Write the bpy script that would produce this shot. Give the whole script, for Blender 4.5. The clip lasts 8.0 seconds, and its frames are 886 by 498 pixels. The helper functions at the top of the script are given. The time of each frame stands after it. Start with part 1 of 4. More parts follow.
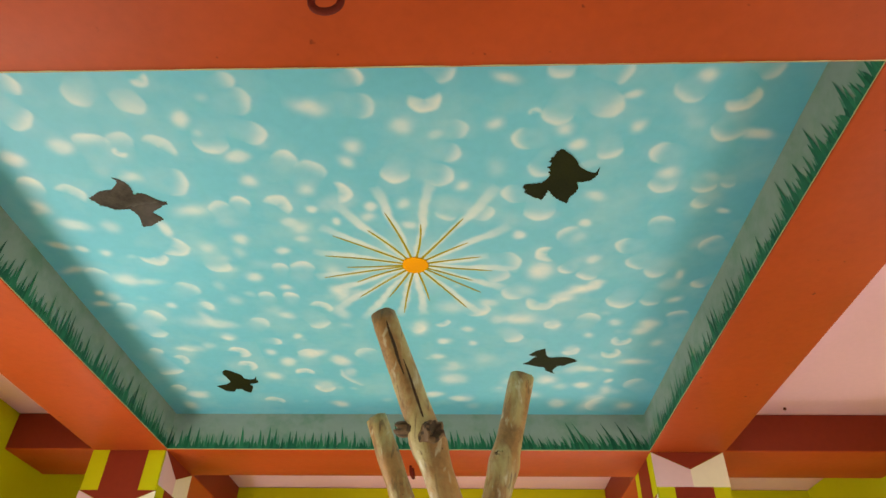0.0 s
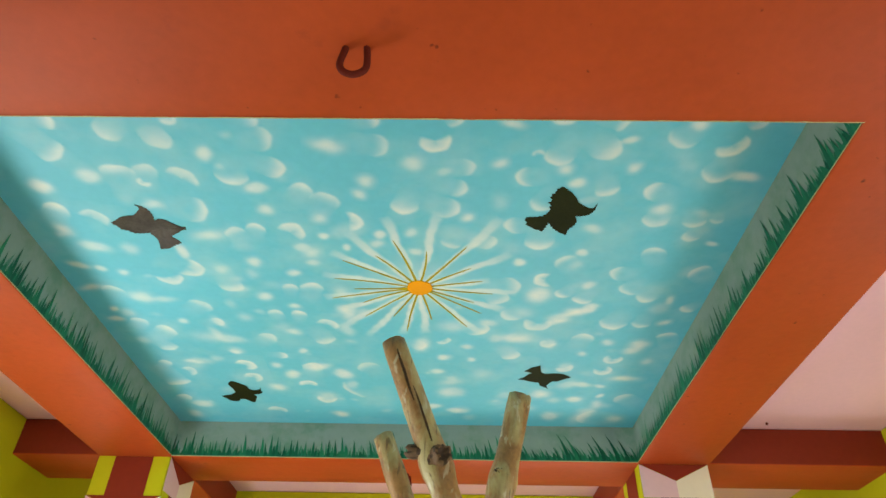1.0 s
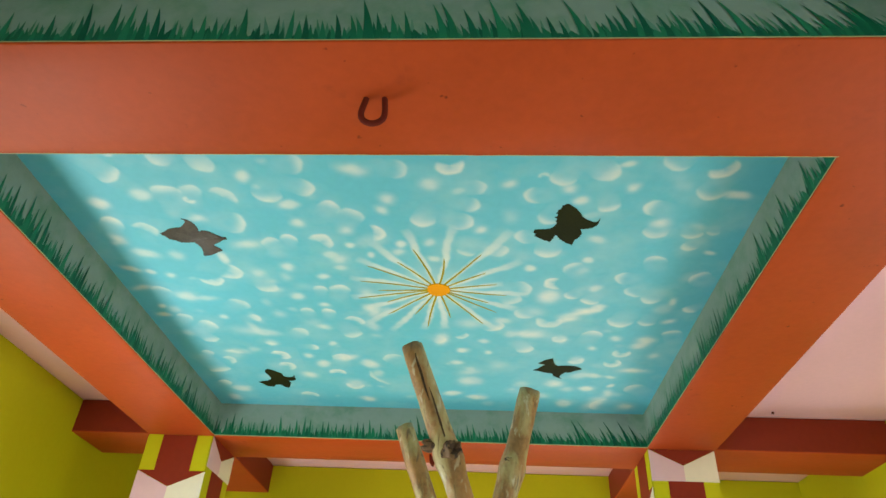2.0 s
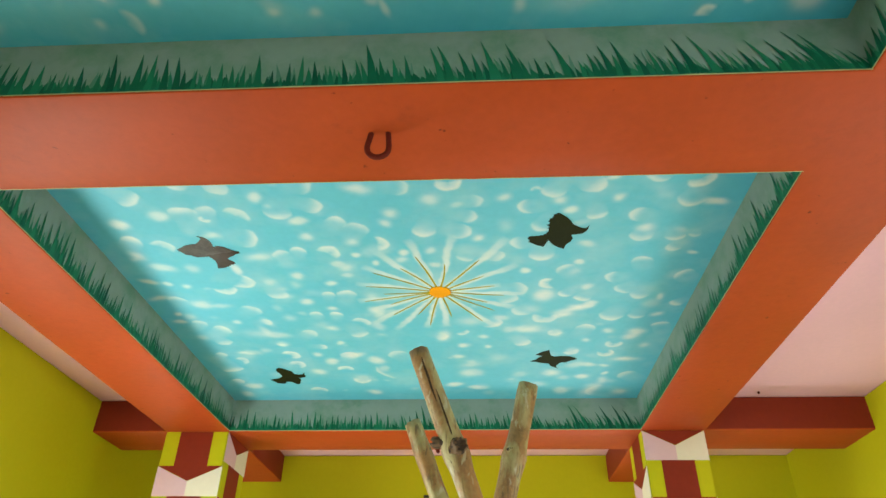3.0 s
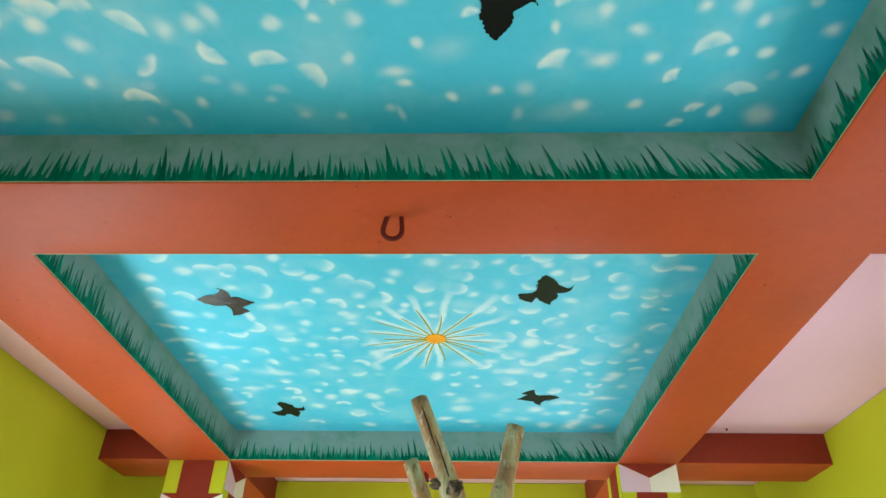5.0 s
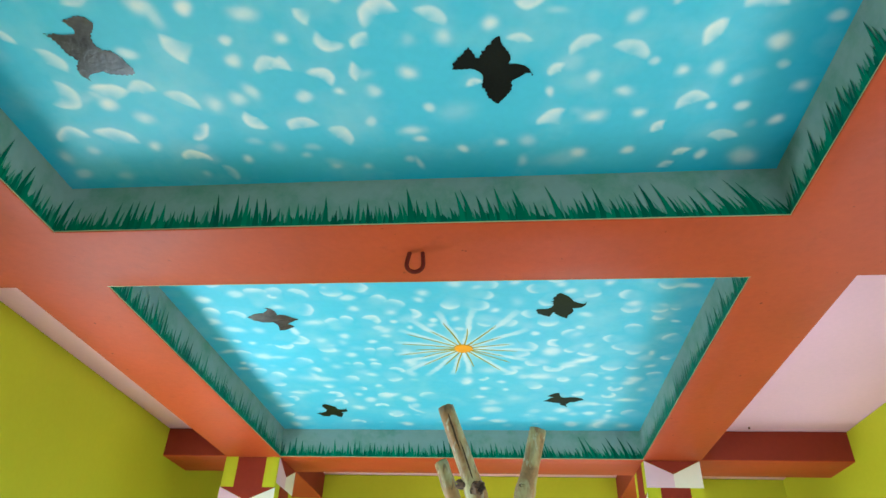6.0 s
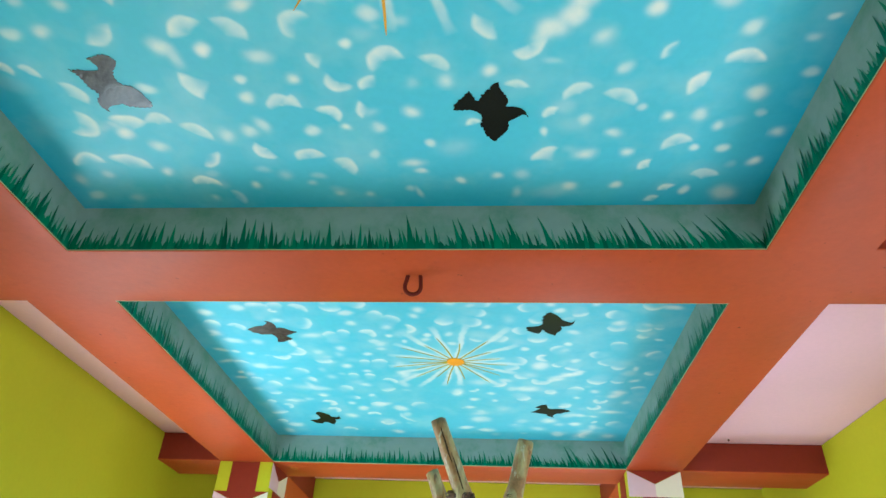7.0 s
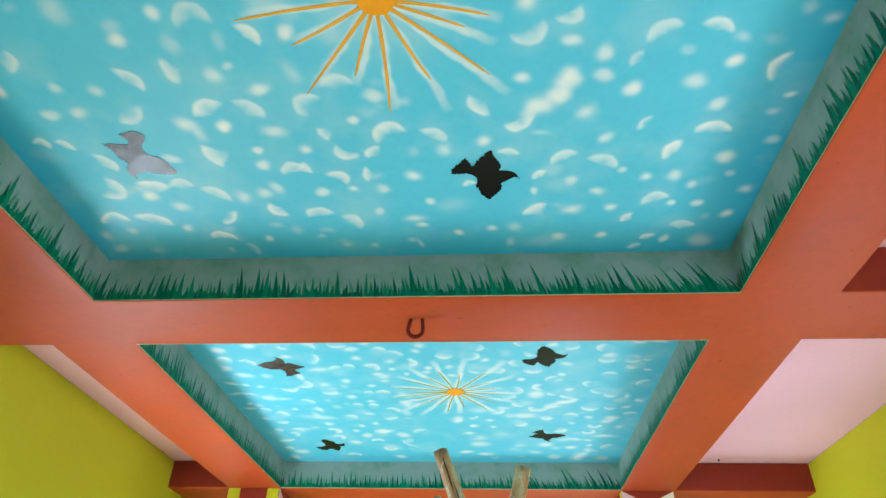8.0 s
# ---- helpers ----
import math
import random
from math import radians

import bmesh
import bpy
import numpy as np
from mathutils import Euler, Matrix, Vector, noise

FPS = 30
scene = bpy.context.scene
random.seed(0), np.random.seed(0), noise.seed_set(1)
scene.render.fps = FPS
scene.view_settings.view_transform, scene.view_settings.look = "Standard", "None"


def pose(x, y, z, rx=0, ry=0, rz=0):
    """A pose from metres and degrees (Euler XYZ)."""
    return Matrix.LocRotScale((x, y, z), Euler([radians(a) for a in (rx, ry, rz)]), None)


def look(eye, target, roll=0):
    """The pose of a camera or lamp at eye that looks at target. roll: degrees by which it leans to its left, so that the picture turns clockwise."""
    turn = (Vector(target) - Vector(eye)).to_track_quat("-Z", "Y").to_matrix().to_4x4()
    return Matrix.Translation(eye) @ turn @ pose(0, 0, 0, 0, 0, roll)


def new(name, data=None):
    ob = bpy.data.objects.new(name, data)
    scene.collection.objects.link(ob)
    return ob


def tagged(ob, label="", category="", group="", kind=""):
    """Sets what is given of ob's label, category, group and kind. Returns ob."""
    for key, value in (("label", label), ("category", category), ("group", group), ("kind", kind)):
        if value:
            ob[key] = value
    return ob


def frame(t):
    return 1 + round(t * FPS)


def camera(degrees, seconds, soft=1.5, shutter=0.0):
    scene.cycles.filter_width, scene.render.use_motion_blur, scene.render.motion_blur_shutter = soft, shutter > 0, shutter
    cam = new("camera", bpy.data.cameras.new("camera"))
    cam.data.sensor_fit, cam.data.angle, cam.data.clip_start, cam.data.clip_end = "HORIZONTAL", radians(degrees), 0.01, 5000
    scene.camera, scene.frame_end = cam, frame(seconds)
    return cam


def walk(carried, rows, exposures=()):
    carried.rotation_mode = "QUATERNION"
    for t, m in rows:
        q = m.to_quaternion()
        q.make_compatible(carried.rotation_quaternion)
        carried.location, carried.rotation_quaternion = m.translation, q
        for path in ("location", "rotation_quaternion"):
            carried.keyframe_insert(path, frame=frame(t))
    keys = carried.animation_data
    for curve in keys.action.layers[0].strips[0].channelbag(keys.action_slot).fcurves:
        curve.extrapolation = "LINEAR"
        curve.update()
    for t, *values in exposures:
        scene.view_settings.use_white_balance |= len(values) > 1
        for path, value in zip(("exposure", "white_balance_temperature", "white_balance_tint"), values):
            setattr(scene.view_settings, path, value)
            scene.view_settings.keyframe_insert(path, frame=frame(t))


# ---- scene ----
cam = camera(67.6, 8.0)
PATH = [
    (0, (0.147, 0.248, 1.589), (0.087, 1.836, 2.803), 1.0),
    (0.5, (0.116, 0.142, 1.592), (0.074, 1.74, 2.795), 1.8),
    (1, (0.097, 0.091, 1.593), (0.069, 1.684, 2.803), 1.2),
    (1.5, (0.121, -0.006, 1.596), (0.043, 1.592, 2.796), 1.9),
    (1.7, (0.134, -0.061, 1.59), (0.022, 1.564, 2.751), 3.3),
    (2.8, (0.172, -0.324, 1.561), (0.041, 1.33, 2.678), 1.7),
    (3, (0.141, -0.344, 1.574), (0.038, 1.33, 2.664), 0.9),
    (3.5, (0.09, -0.444, 1.557), (0.06, 1.233, 2.645), 0.0),
    (4, (0.05, -0.566, 1.561), (0.033, 1.097, 2.673), -0.2),
    (4.5, (0.05, -0.668, 1.549), (0.039, 1.005, 2.646), -0.2),
    (4.7, (0.057, -0.639, 1.573), (0.039, 1.012, 2.702), 0.1),
    (5.8, (0.182, -0.901, 1.546), (0.016, 0.76, 2.647), 2.4),
    (6, (0.189, -0.963, 1.544), (0.008, 0.701, 2.639), 2.3),
    (6.5, (0.198, -1.044, 1.546), (0.015, 0.598, 2.673), 3.0),
    (7, (0.172, -1.116, 1.548), (0.024, 0.55, 2.645), 2.7),
    (7.5, (0.161, -1.197, 1.539), (0.031, 0.469, 2.637), 2.7),
    (8, (0.175, -1.347, 1.547), (0.038, 0.297, 2.677), 1.7),
]
walk(cam, [(t, look(eye, target, roll)) for t, eye, target, roll in PATH],
     exposures=[(0.0, 0.72, 7050, 14), (0.5, 0.70, 6550, 8), (1.0, 0.78, 6200, 6), (1.5, 0.73, 6200, 4), (3.0, 0.96, 6150, 0), (3.5, 0.95, 5800, -3), (4.5, 0.96, 5220, -6), (6.0, 1.11, 4900, -4), (6.5, 1.10, 4870, -4), (8.0, 1.18, 5100, 1)])

# ---- light ----
world = bpy.data.worlds.new("world")
scene.world = world
world.use_nodes = True
wn = world.node_tree
sky = wn.nodes.new("ShaderNodeTexSky")
sky.sky_type, sky.sun_disc = 'NISHITA', False
sky.sun_elevation, sky.sun_rotation = radians(34), radians(172)
wn.nodes["Background"].inputs[1].default_value = 0.12
wn.links.new(sky.outputs[0], wn.nodes["Background"].inputs[0])


def sun_lamp():
    d = bpy.data.lights.new("sun", 'SUN')
    d.energy, d.angle, d.color = 5.0, radians(0.5), (1.0, 0.95, 0.88)
    ob = new("sun", d)
    ob.matrix_world = pose(0, -8, 8, 56, 0, -8)


def daylight(name, place, target, w, h, watts, colour):
    d = bpy.data.lights.new(name, 'AREA')
    d.shape, d.size, d.size_y, d.energy, d.color = 'RECTANGLE', w, h, watts, colour
    ob = new(name, d)
    ob.matrix_world = look(place, target)


sun_lamp()
# main west window, unseen; its place follows from the hook shadow and reflections
daylight("unseen_window_light", (-2.28, 2.28, 1.35), (0, 2.28, 1.45), 1.25, 1.1, 37, (1.0, 0.98, 0.94))
# fill lamps added in unseen openings to even out the ceiling's brightness
daylight("unseen_window_light", (-2.30, -1.0, 1.42), (0, -1.0, 1.42), 1.5, 0.95, 2, (1.0, 0.98, 0.94))
daylight("unseen_window_light", (2.47, 2.1, 1.42), (0, 2.1, 1.5), 1.8, 0.95, 15, (1.0, 0.98, 0.95))
daylight("unseen_window_light", (2.47, -0.85, 1.42), (0, -0.85, 1.5), 1.5, 0.95, 11, (1.0, 0.98, 0.95))
daylight("unseen_window_light", (0.9, 4.78, 1.35), (0.9, 0, 1.5), 1.6, 1.0, 15, (1.0, 0.98, 0.95))
# unseen corner window, inferred from the gloss on a bird
daylight("unseen_window_light", (-2.28, 4.38, 1.35), (0, 4.38, 1.45), 0.5, 1.0, 9, (1.0, 0.98, 0.94))
# fill from an unseen doorway, shifted east to brighten that side
daylight("unseen_doorway_light", (1.2, -3.28, 1.1), (1.2, 0, 1.1), 2.1, 1.9, 16, (0.97, 0.98, 1.0))


# ---- materials ----
def paint(name, colour, rough=0.45, vary=0.10, bump=0.15, stain=None, scale=1.0, coat=0.0, vary_scale=1.3, spec=0.5):
    """Brushed wall paint: broad and fine variation, stains, trowel relief."""
    m = bpy.data.materials.new(name)
    m.use_nodes = True
    nt = m.node_tree
    b = nt.nodes["Principled BSDF"]
    b.inputs["Roughness"].default_value = rough
    b.inputs["Specular IOR Level"].default_value = spec
    if coat:
        b.inputs["Coat Weight"].default_value, b.inputs["Coat Roughness"].default_value = coat, 0.25
    tc = nt.nodes.new("ShaderNodeTexCoord")
    big = nt.nodes.new("ShaderNodeTexNoise")
    big.inputs["Scale"].default_value, big.inputs["Detail"].default_value = vary_scale * scale, 5
    fine = nt.nodes.new("ShaderNodeTexNoise")
    fine.inputs["Scale"].default_value, fine.inputs["Detail"].default_value = 38 * scale, 6
    for n in (big, fine):
        nt.links.new(tc.outputs["Object"], n.inputs["Vector"])
    mix = nt.nodes.new("ShaderNodeMix")
    mix.data_type = 'RGBA'
    mix.inputs[6].default_value = (*[c * (1 - vary) for c in colour], 1)
    mix.inputs[7].default_value = (*[min(1, c * (1 + vary)) for c in colour], 1)
    add = nt.nodes.new("ShaderNodeMath")
    add.operation = 'MULTIPLY_ADD'
    add.inputs[1].default_value = 0.35
    nt.links.new(fine.outputs[0], add.inputs[0])
    half = nt.nodes.new("ShaderNodeMath")
    half.operation = 'MULTIPLY'
    half.inputs[1].default_value = 0.65
    nt.links.new(big.outputs[0], half.inputs[0])
    nt.links.new(half.outputs[0], add.inputs[2])
    spread = nt.nodes.new("ShaderNodeMapRange")
    spread.inputs[1].default_value, spread.inputs[2].default_value = 0.3, 0.7
    nt.links.new(add.outputs[0], spread.inputs[0])
    nt.links.new(spread.outputs[0], mix.inputs[0])
    last = mix.outputs[2]
    if stain:
        blot = nt.nodes.new("ShaderNodeTexNoise")
        blot.inputs["Scale"].default_value, blot.inputs["Detail"].default_value = 9 * scale, 7
        blot.inputs["Roughness"].default_value = 0.7
        nt.links.new(tc.outputs["Object"], blot.inputs["Vector"])
        cut = nt.nodes.new("ShaderNodeMapRange")
        cut.inputs[1].default_value, cut.inputs[2].default_value, cut.inputs[4].default_value = 0.60, 0.76, 0.6
        nt.links.new(blot.outputs[0], cut.inputs[0])
        over = nt.nodes.new("ShaderNodeMix")
        over.data_type = 'RGBA'
        over.inputs[7].default_value = (*stain, 1)
        nt.links.new(cut.outputs[0], over.inputs[0])
        nt.links.new(last, over.inputs[6])
        last = over.outputs[2]
        dots = nt.nodes.new("ShaderNodeTexNoise")
        dots.inputs["Scale"].default_value, dots.inputs["Detail"].default_value = 26 * scale, 2
        nt.links.new(tc.outputs["Object"], dots.inputs["Vector"])
        speck = nt.nodes.new("ShaderNodeMapRange")
        speck.inputs[1].default_value, speck.inputs[2].default_value, speck.inputs[4].default_value = 0.73, 0.78, 0.8
        nt.links.new(dots.outputs[0], speck.inputs[0])
        fleck = nt.nodes.new("ShaderNodeMix")
        fleck.data_type = 'RGBA'
        fleck.inputs[7].default_value = (*[c * 0.35 for c in stain], 1)
        nt.links.new(speck.outputs[0], fleck.inputs[0])
        nt.links.new(last, fleck.inputs[6])
        last = fleck.outputs[2]
    nt.links.new(last, b.inputs["Base Color"])
    bp = nt.nodes.new("ShaderNodeBump")
    bp.inputs["Strength"].default_value, bp.inputs["Distance"].default_value = bump, 0.004
    nt.links.new(fine.outputs[0], bp.inputs["Height"])
    nt.links.new(bp.outputs[0], b.inputs["Normal"])
    rr = nt.nodes.new("ShaderNodeMapRange")
    rr.inputs[3].default_value, rr.inputs[4].default_value = max(0.05, rough - 0.08), min(1, rough + 0.10)
    nt.links.new(big.outputs[0], rr.inputs[0])
    nt.links.new(rr.outputs[0], b.inputs["Roughness"])
    return m


def sky_paint():
    """Turquoise ceiling paint with airbrushed cream clouds (cloud) and a deeper blue rim (deep)."""
    m = paint("sky_paint", (0.14, 0.49, 0.62), rough=0.5, vary=0.07, bump=0.12, spec=0.25)
    nt = m.node_tree
    b = nt.nodes["Principled BSDF"]
    base = b.inputs["Base Color"].links[0].from_socket
    grain = nt.nodes.new("ShaderNodeTexNoise")
    grain.inputs["Scale"].default_value, grain.inputs["Detail"].default_value = 55, 5
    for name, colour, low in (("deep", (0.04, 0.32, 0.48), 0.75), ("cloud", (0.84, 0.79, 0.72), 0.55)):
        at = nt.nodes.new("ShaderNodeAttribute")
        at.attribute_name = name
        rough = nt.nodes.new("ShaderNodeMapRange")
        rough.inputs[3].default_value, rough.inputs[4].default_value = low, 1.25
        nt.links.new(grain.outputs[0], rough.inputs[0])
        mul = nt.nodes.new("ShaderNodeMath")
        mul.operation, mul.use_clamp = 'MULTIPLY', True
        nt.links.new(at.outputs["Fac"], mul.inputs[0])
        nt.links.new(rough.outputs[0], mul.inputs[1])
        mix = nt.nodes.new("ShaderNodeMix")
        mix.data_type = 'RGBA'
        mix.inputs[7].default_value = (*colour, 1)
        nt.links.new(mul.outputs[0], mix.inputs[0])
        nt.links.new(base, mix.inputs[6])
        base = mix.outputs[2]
    haze = nt.nodes.new("ShaderNodeTexNoise")
    haze.inputs["Scale"].default_value, haze.inputs["Detail"].default_value = 11, 4
    cut = nt.nodes.new("ShaderNodeMapRange")
    cut.inputs[1].default_value, cut.inputs[2].default_value, cut.inputs[4].default_value = 0.50, 0.78, 0.30
    nt.links.new(haze.outputs[0], cut.inputs[0])
    veil = nt.nodes.new("ShaderNodeMix")
    veil.data_type = 'RGBA'
    veil.inputs[7].default_value = (0.50, 0.66, 0.62, 1)
    nt.links.new(cut.outputs[0], veil.inputs[0])
    nt.links.new(base, veil.inputs[6])
    nt.links.new(veil.outputs[2], b.inputs["Base Color"])
    return m


def bark():
    """Peeled branch wood: warm brown with pale lichen-like patches, streaks along the grain and dark specks."""
    m = paint("peeled_wood", (0.30, 0.160, 0.056), rough=0.48, vary=0.42, bump=0.8, stain=(0.08, 0.045, 0.02), scale=2.2, vary_scale=6, spec=0.5)
    nt = m.node_tree
    b = nt.nodes["Principled BSDF"]
    base = b.inputs["Base Color"].links[0].from_socket
    tc = nt.nodes.new("ShaderNodeTexCoord")
    for scale, low, high, most, colour in (((16, 16, 6), 0.48, 0.63, 0.80, (0.46, 0.40, 0.19)), ((34, 34, 12), 0.60, 0.68, 0.7, (0.54, 0.50, 0.36)), ((60, 60, 9), 0.60, 0.68, 0.65, (0.10, 0.06, 0.03))):
        mp = nt.nodes.new("ShaderNodeMapping")
        mp.inputs["Scale"].default_value = scale
        nt.links.new(tc.outputs["Object"], mp.inputs[0])
        n = nt.nodes.new("ShaderNodeTexNoise")
        n.inputs["Scale"].default_value, n.inputs["Detail"].default_value = 1.0, 6
        n.inputs["Distortion"].default_value = 0.6
        nt.links.new(mp.outputs[0], n.inputs["Vector"])
        r = nt.nodes.new("ShaderNodeMapRange")
        r.inputs[1].default_value, r.inputs[2].default_value, r.inputs[4].default_value = low, high, most
        nt.links.new(n.outputs[0], r.inputs[0])
        mix = nt.nodes.new("ShaderNodeMix")
        mix.data_type = 'RGBA'
        mix.inputs[7].default_value = (*colour, 1)
        nt.links.new(r.outputs[0], mix.inputs[0])
        nt.links.new(base, mix.inputs[6])
        base = mix.outputs[2]
    nt.links.new(base, b.inputs["Base Color"])
    return m


def mottled(m, colour, scale, low, high, most, sheen=None):
    """Lay irregular patches of a second paint over a paint; sheen lets the gloss come and go with them."""
    nt = m.node_tree
    b = nt.nodes["Principled BSDF"]
    base = b.inputs["Base Color"].links[0].from_socket
    tc = nt.nodes.new("ShaderNodeTexCoord")
    n = nt.nodes.new("ShaderNodeTexNoise")
    n.inputs["Scale"].default_value, n.inputs["Detail"].default_value, n.inputs["Roughness"].default_value = scale, 6, 0.65
    nt.links.new(tc.outputs["Object"], n.inputs["Vector"])
    cut = nt.nodes.new("ShaderNodeMapRange")
    cut.inputs[1].default_value, cut.inputs[2].default_value, cut.inputs[4].default_value = low, high, most
    nt.links.new(n.outputs[0], cut.inputs[0])
    mix = nt.nodes.new("ShaderNodeMix")
    mix.data_type = 'RGBA'
    mix.inputs[7].default_value = (*colour, 1)
    nt.links.new(cut.outputs[0], mix.inputs[0])
    nt.links.new(base, mix.inputs[6])
    nt.links.new(mix.outputs[2], b.inputs["Base Color"])
    if sheen:
        gloss = nt.nodes.new("ShaderNodeMapRange")
        gloss.inputs[1].default_value, gloss.inputs[2].default_value = low, high
        gloss.inputs[3].default_value, gloss.inputs[4].default_value = sheen
        nt.links.new(n.outputs[0], gloss.inputs[0])
        nt.links.new(gloss.outputs[0], b.inputs["Specular IOR Level"])
    return m


def by_blade(m, colour, most):
    """Thinner or thicker paint from blade to blade."""
    nt = m.node_tree
    b = nt.nodes["Principled BSDF"]
    base = b.inputs["Base Color"].links[0].from_socket
    geo = nt.nodes.new("ShaderNodeNewGeometry")
    amount = nt.nodes.new("ShaderNodeMath")
    amount.operation = 'MULTIPLY'
    amount.inputs[1].default_value = most
    nt.links.new(geo.outputs["Random Per Island"], amount.inputs[0])
    mix = nt.nodes.new("ShaderNodeMix")
    mix.data_type = 'RGBA'
    mix.inputs[7].default_value = (*colour, 1)
    nt.links.new(amount.outputs[0], mix.inputs[0])
    nt.links.new(base, mix.inputs[6])
    nt.links.new(mix.outputs[2], b.inputs["Base Color"])
    return m


ORANGE = paint("orange_enamel", (0.39, 0.057, 0.011), rough=0.50, spec=0.15, vary=0.13, bump=0.16, stain=(0.27, 0.040, 0.012), vary_scale=2.6)
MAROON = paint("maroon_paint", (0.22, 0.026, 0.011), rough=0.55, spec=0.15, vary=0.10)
BAND = mottled(paint("grey_band_paint", (0.205, 0.268, 0.240), spec=0.2, rough=0.6, vary=0.08), (0.06, 0.19, 0.11), 6.5, 0.46, 0.68, 0.55)
YELLOW = paint("yellow_wall_paint", (0.50, 0.48, 0.006), rough=0.6, spec=0.15, vary=0.05, bump=0.10)
PINK = paint("pink_ceiling_paint", (0.90, 0.53, 0.64), rough=0.65, spec=0.2, vary=0.05)
LILAC = paint("lilac_paint", (0.68, 0.46, 0.50), rough=0.55, vary=0.05)
CREAM = paint("cream_paint", (0.76, 0.70, 0.55), rough=0.55, vary=0.05)
LEAF = by_blade(paint("leaf_green_paint", (0.004, 0.074, 0.038), spec=0.2, rough=0.5, vary=0.25, scale=3), (0.025, 0.19, 0.095), 0.8)
SPROUT = by_blade(paint("sprout_green_paint", (0.05, 0.18, 0.105), spec=0.2, rough=0.6, vary=0.3, scale=3), (0.13, 0.24, 0.19), 0.9)
EDGE = paint("pale_edge_paint", (0.44, 0.42, 0.20), rough=0.6, vary=0.2, scale=4)
BLACK = paint("black_gloss_paint", (0.010, 0.010, 0.007), rough=0.6, spec=0.06, vary=0.3, scale=3)
OLIVE = paint("olive_black_paint", (0.016, 0.018, 0.005), rough=0.6, spec=0.06, vary=0.4, scale=3)
GREY = mottled(paint("charcoal_satin_paint", (0.046, 0.034, 0.027), rough=0.27, spec=0.19, vary=0.4, bump=0.3, scale=2), (0.016, 0.013, 0.011), 14, 0.42, 0.66, 0.7, (0.25, 0.10))
SUNPAINT = paint("sun_orange_paint", (0.80, 0.32, 0.001), rough=0.6, spec=0.1, vary=0.10, scale=4)
RAYPAINT = paint("ray_ochre_paint", (0.37, 0.30, 0.002), rough=0.6, spec=0.1, vary=0.15, scale=4)
RAYORANGE = paint("ray_orange_paint", (0.70, 0.34, 0.03), rough=0.6, spec=0.1, vary=0.2, scale=4)
RUST = paint("rusty_painted_steel", (0.11, 0.016, 0.010), rough=0.7, spec=0.1, vary=0.3, scale=5)
FLOOR = paint("cement_floor", (0.46, 0.43, 0.39), rough=0.6, vary=0.12, stain=(0.2, 0.18, 0.15))
EARTH = paint("ground_earth", (0.26, 0.22, 0.15), rough=0.9, vary=0.25)
INK = paint("dark_ink", (0.02, 0.015, 0.01), rough=0.6)
SKY = sky_paint()
WOOD = bark()
CRACK = paint("crack_shadow_wood", (0.06, 0.035, 0.02), rough=0.9, vary=0.3, scale=4)
KNOT = paint("dark_knot_wood", (0.13, 0.07, 0.03), rough=0.7, vary=0.5, bump=0.6, scale=3)
CUT = paint("sawn_wood_end", (0.30, 0.22, 0.14), rough=0.8, vary=0.3, scale=4)


# ---- mesh helpers ----
def part(name, bm, material, parent=None, label=""):
    me = bpy.data.meshes.new(name)
    bm.to_mesh(me)
    bm.free()
    for mt in material if isinstance(material, (list, tuple)) else [material]:
        me.materials.append(mt)
    ob = new(name, me)
    ob.parent = parent
    return tagged(ob, label)


def empty(name, place, label, category, group="", kind=""):
    ob = new(name)
    ob.location = place
    ob.empty_display_size = 0.05
    return tagged(ob, label, category, group, kind)


def add_box(bm, x0, x1, y0, y1, z0, z1):
    v = [bm.verts.new((x, y, z)) for x in (x0, x1) for y in (y0, y1) for z in (z0, z1)]
    for f in ((0, 1, 3, 2), (4, 6, 7, 5), (0, 4, 5, 1), (2, 3, 7, 6), (0, 2, 6, 4), (1, 5, 7, 3)):
        bm.faces.new([v[i] for i in f])


def add_plate(bm, outline, lift):
    """A flat plate: outline counter-clockwise as 3D points, lift its thickness vector."""
    low = [bm.verts.new(p) for p in outline]
    top = [bm.verts.new(Vector(p) + lift) for p in outline]
    bm.faces.new(low)
    bm.faces.new(top[::-1])
    for i in range(len(low)):
        j = (i + 1) % len(low)
        bm.faces.new((low[i], top[i], top[j], low[j]))


# ---- the room: plan of the beam grid ----
BEAM_Z, SLAB_Z = 2.80, 2.992
XS = (-2.20, -1.745, -1.36, 1.072, 1.44, 2.388)
NEAR_X = 1.088  # the east beam is cast a little off line in the nearer bay
YS = (-3.20, -1.95, -1.56, 0.795, 1.170, 3.495, 3.885, 4.70)
BEAM_COLUMNS, BEAM_ROWS = (1, 3), (1, 3, 5)


def is_beam(i, j):
    return i in BEAM_COLUMNS or j in BEAM_ROWS


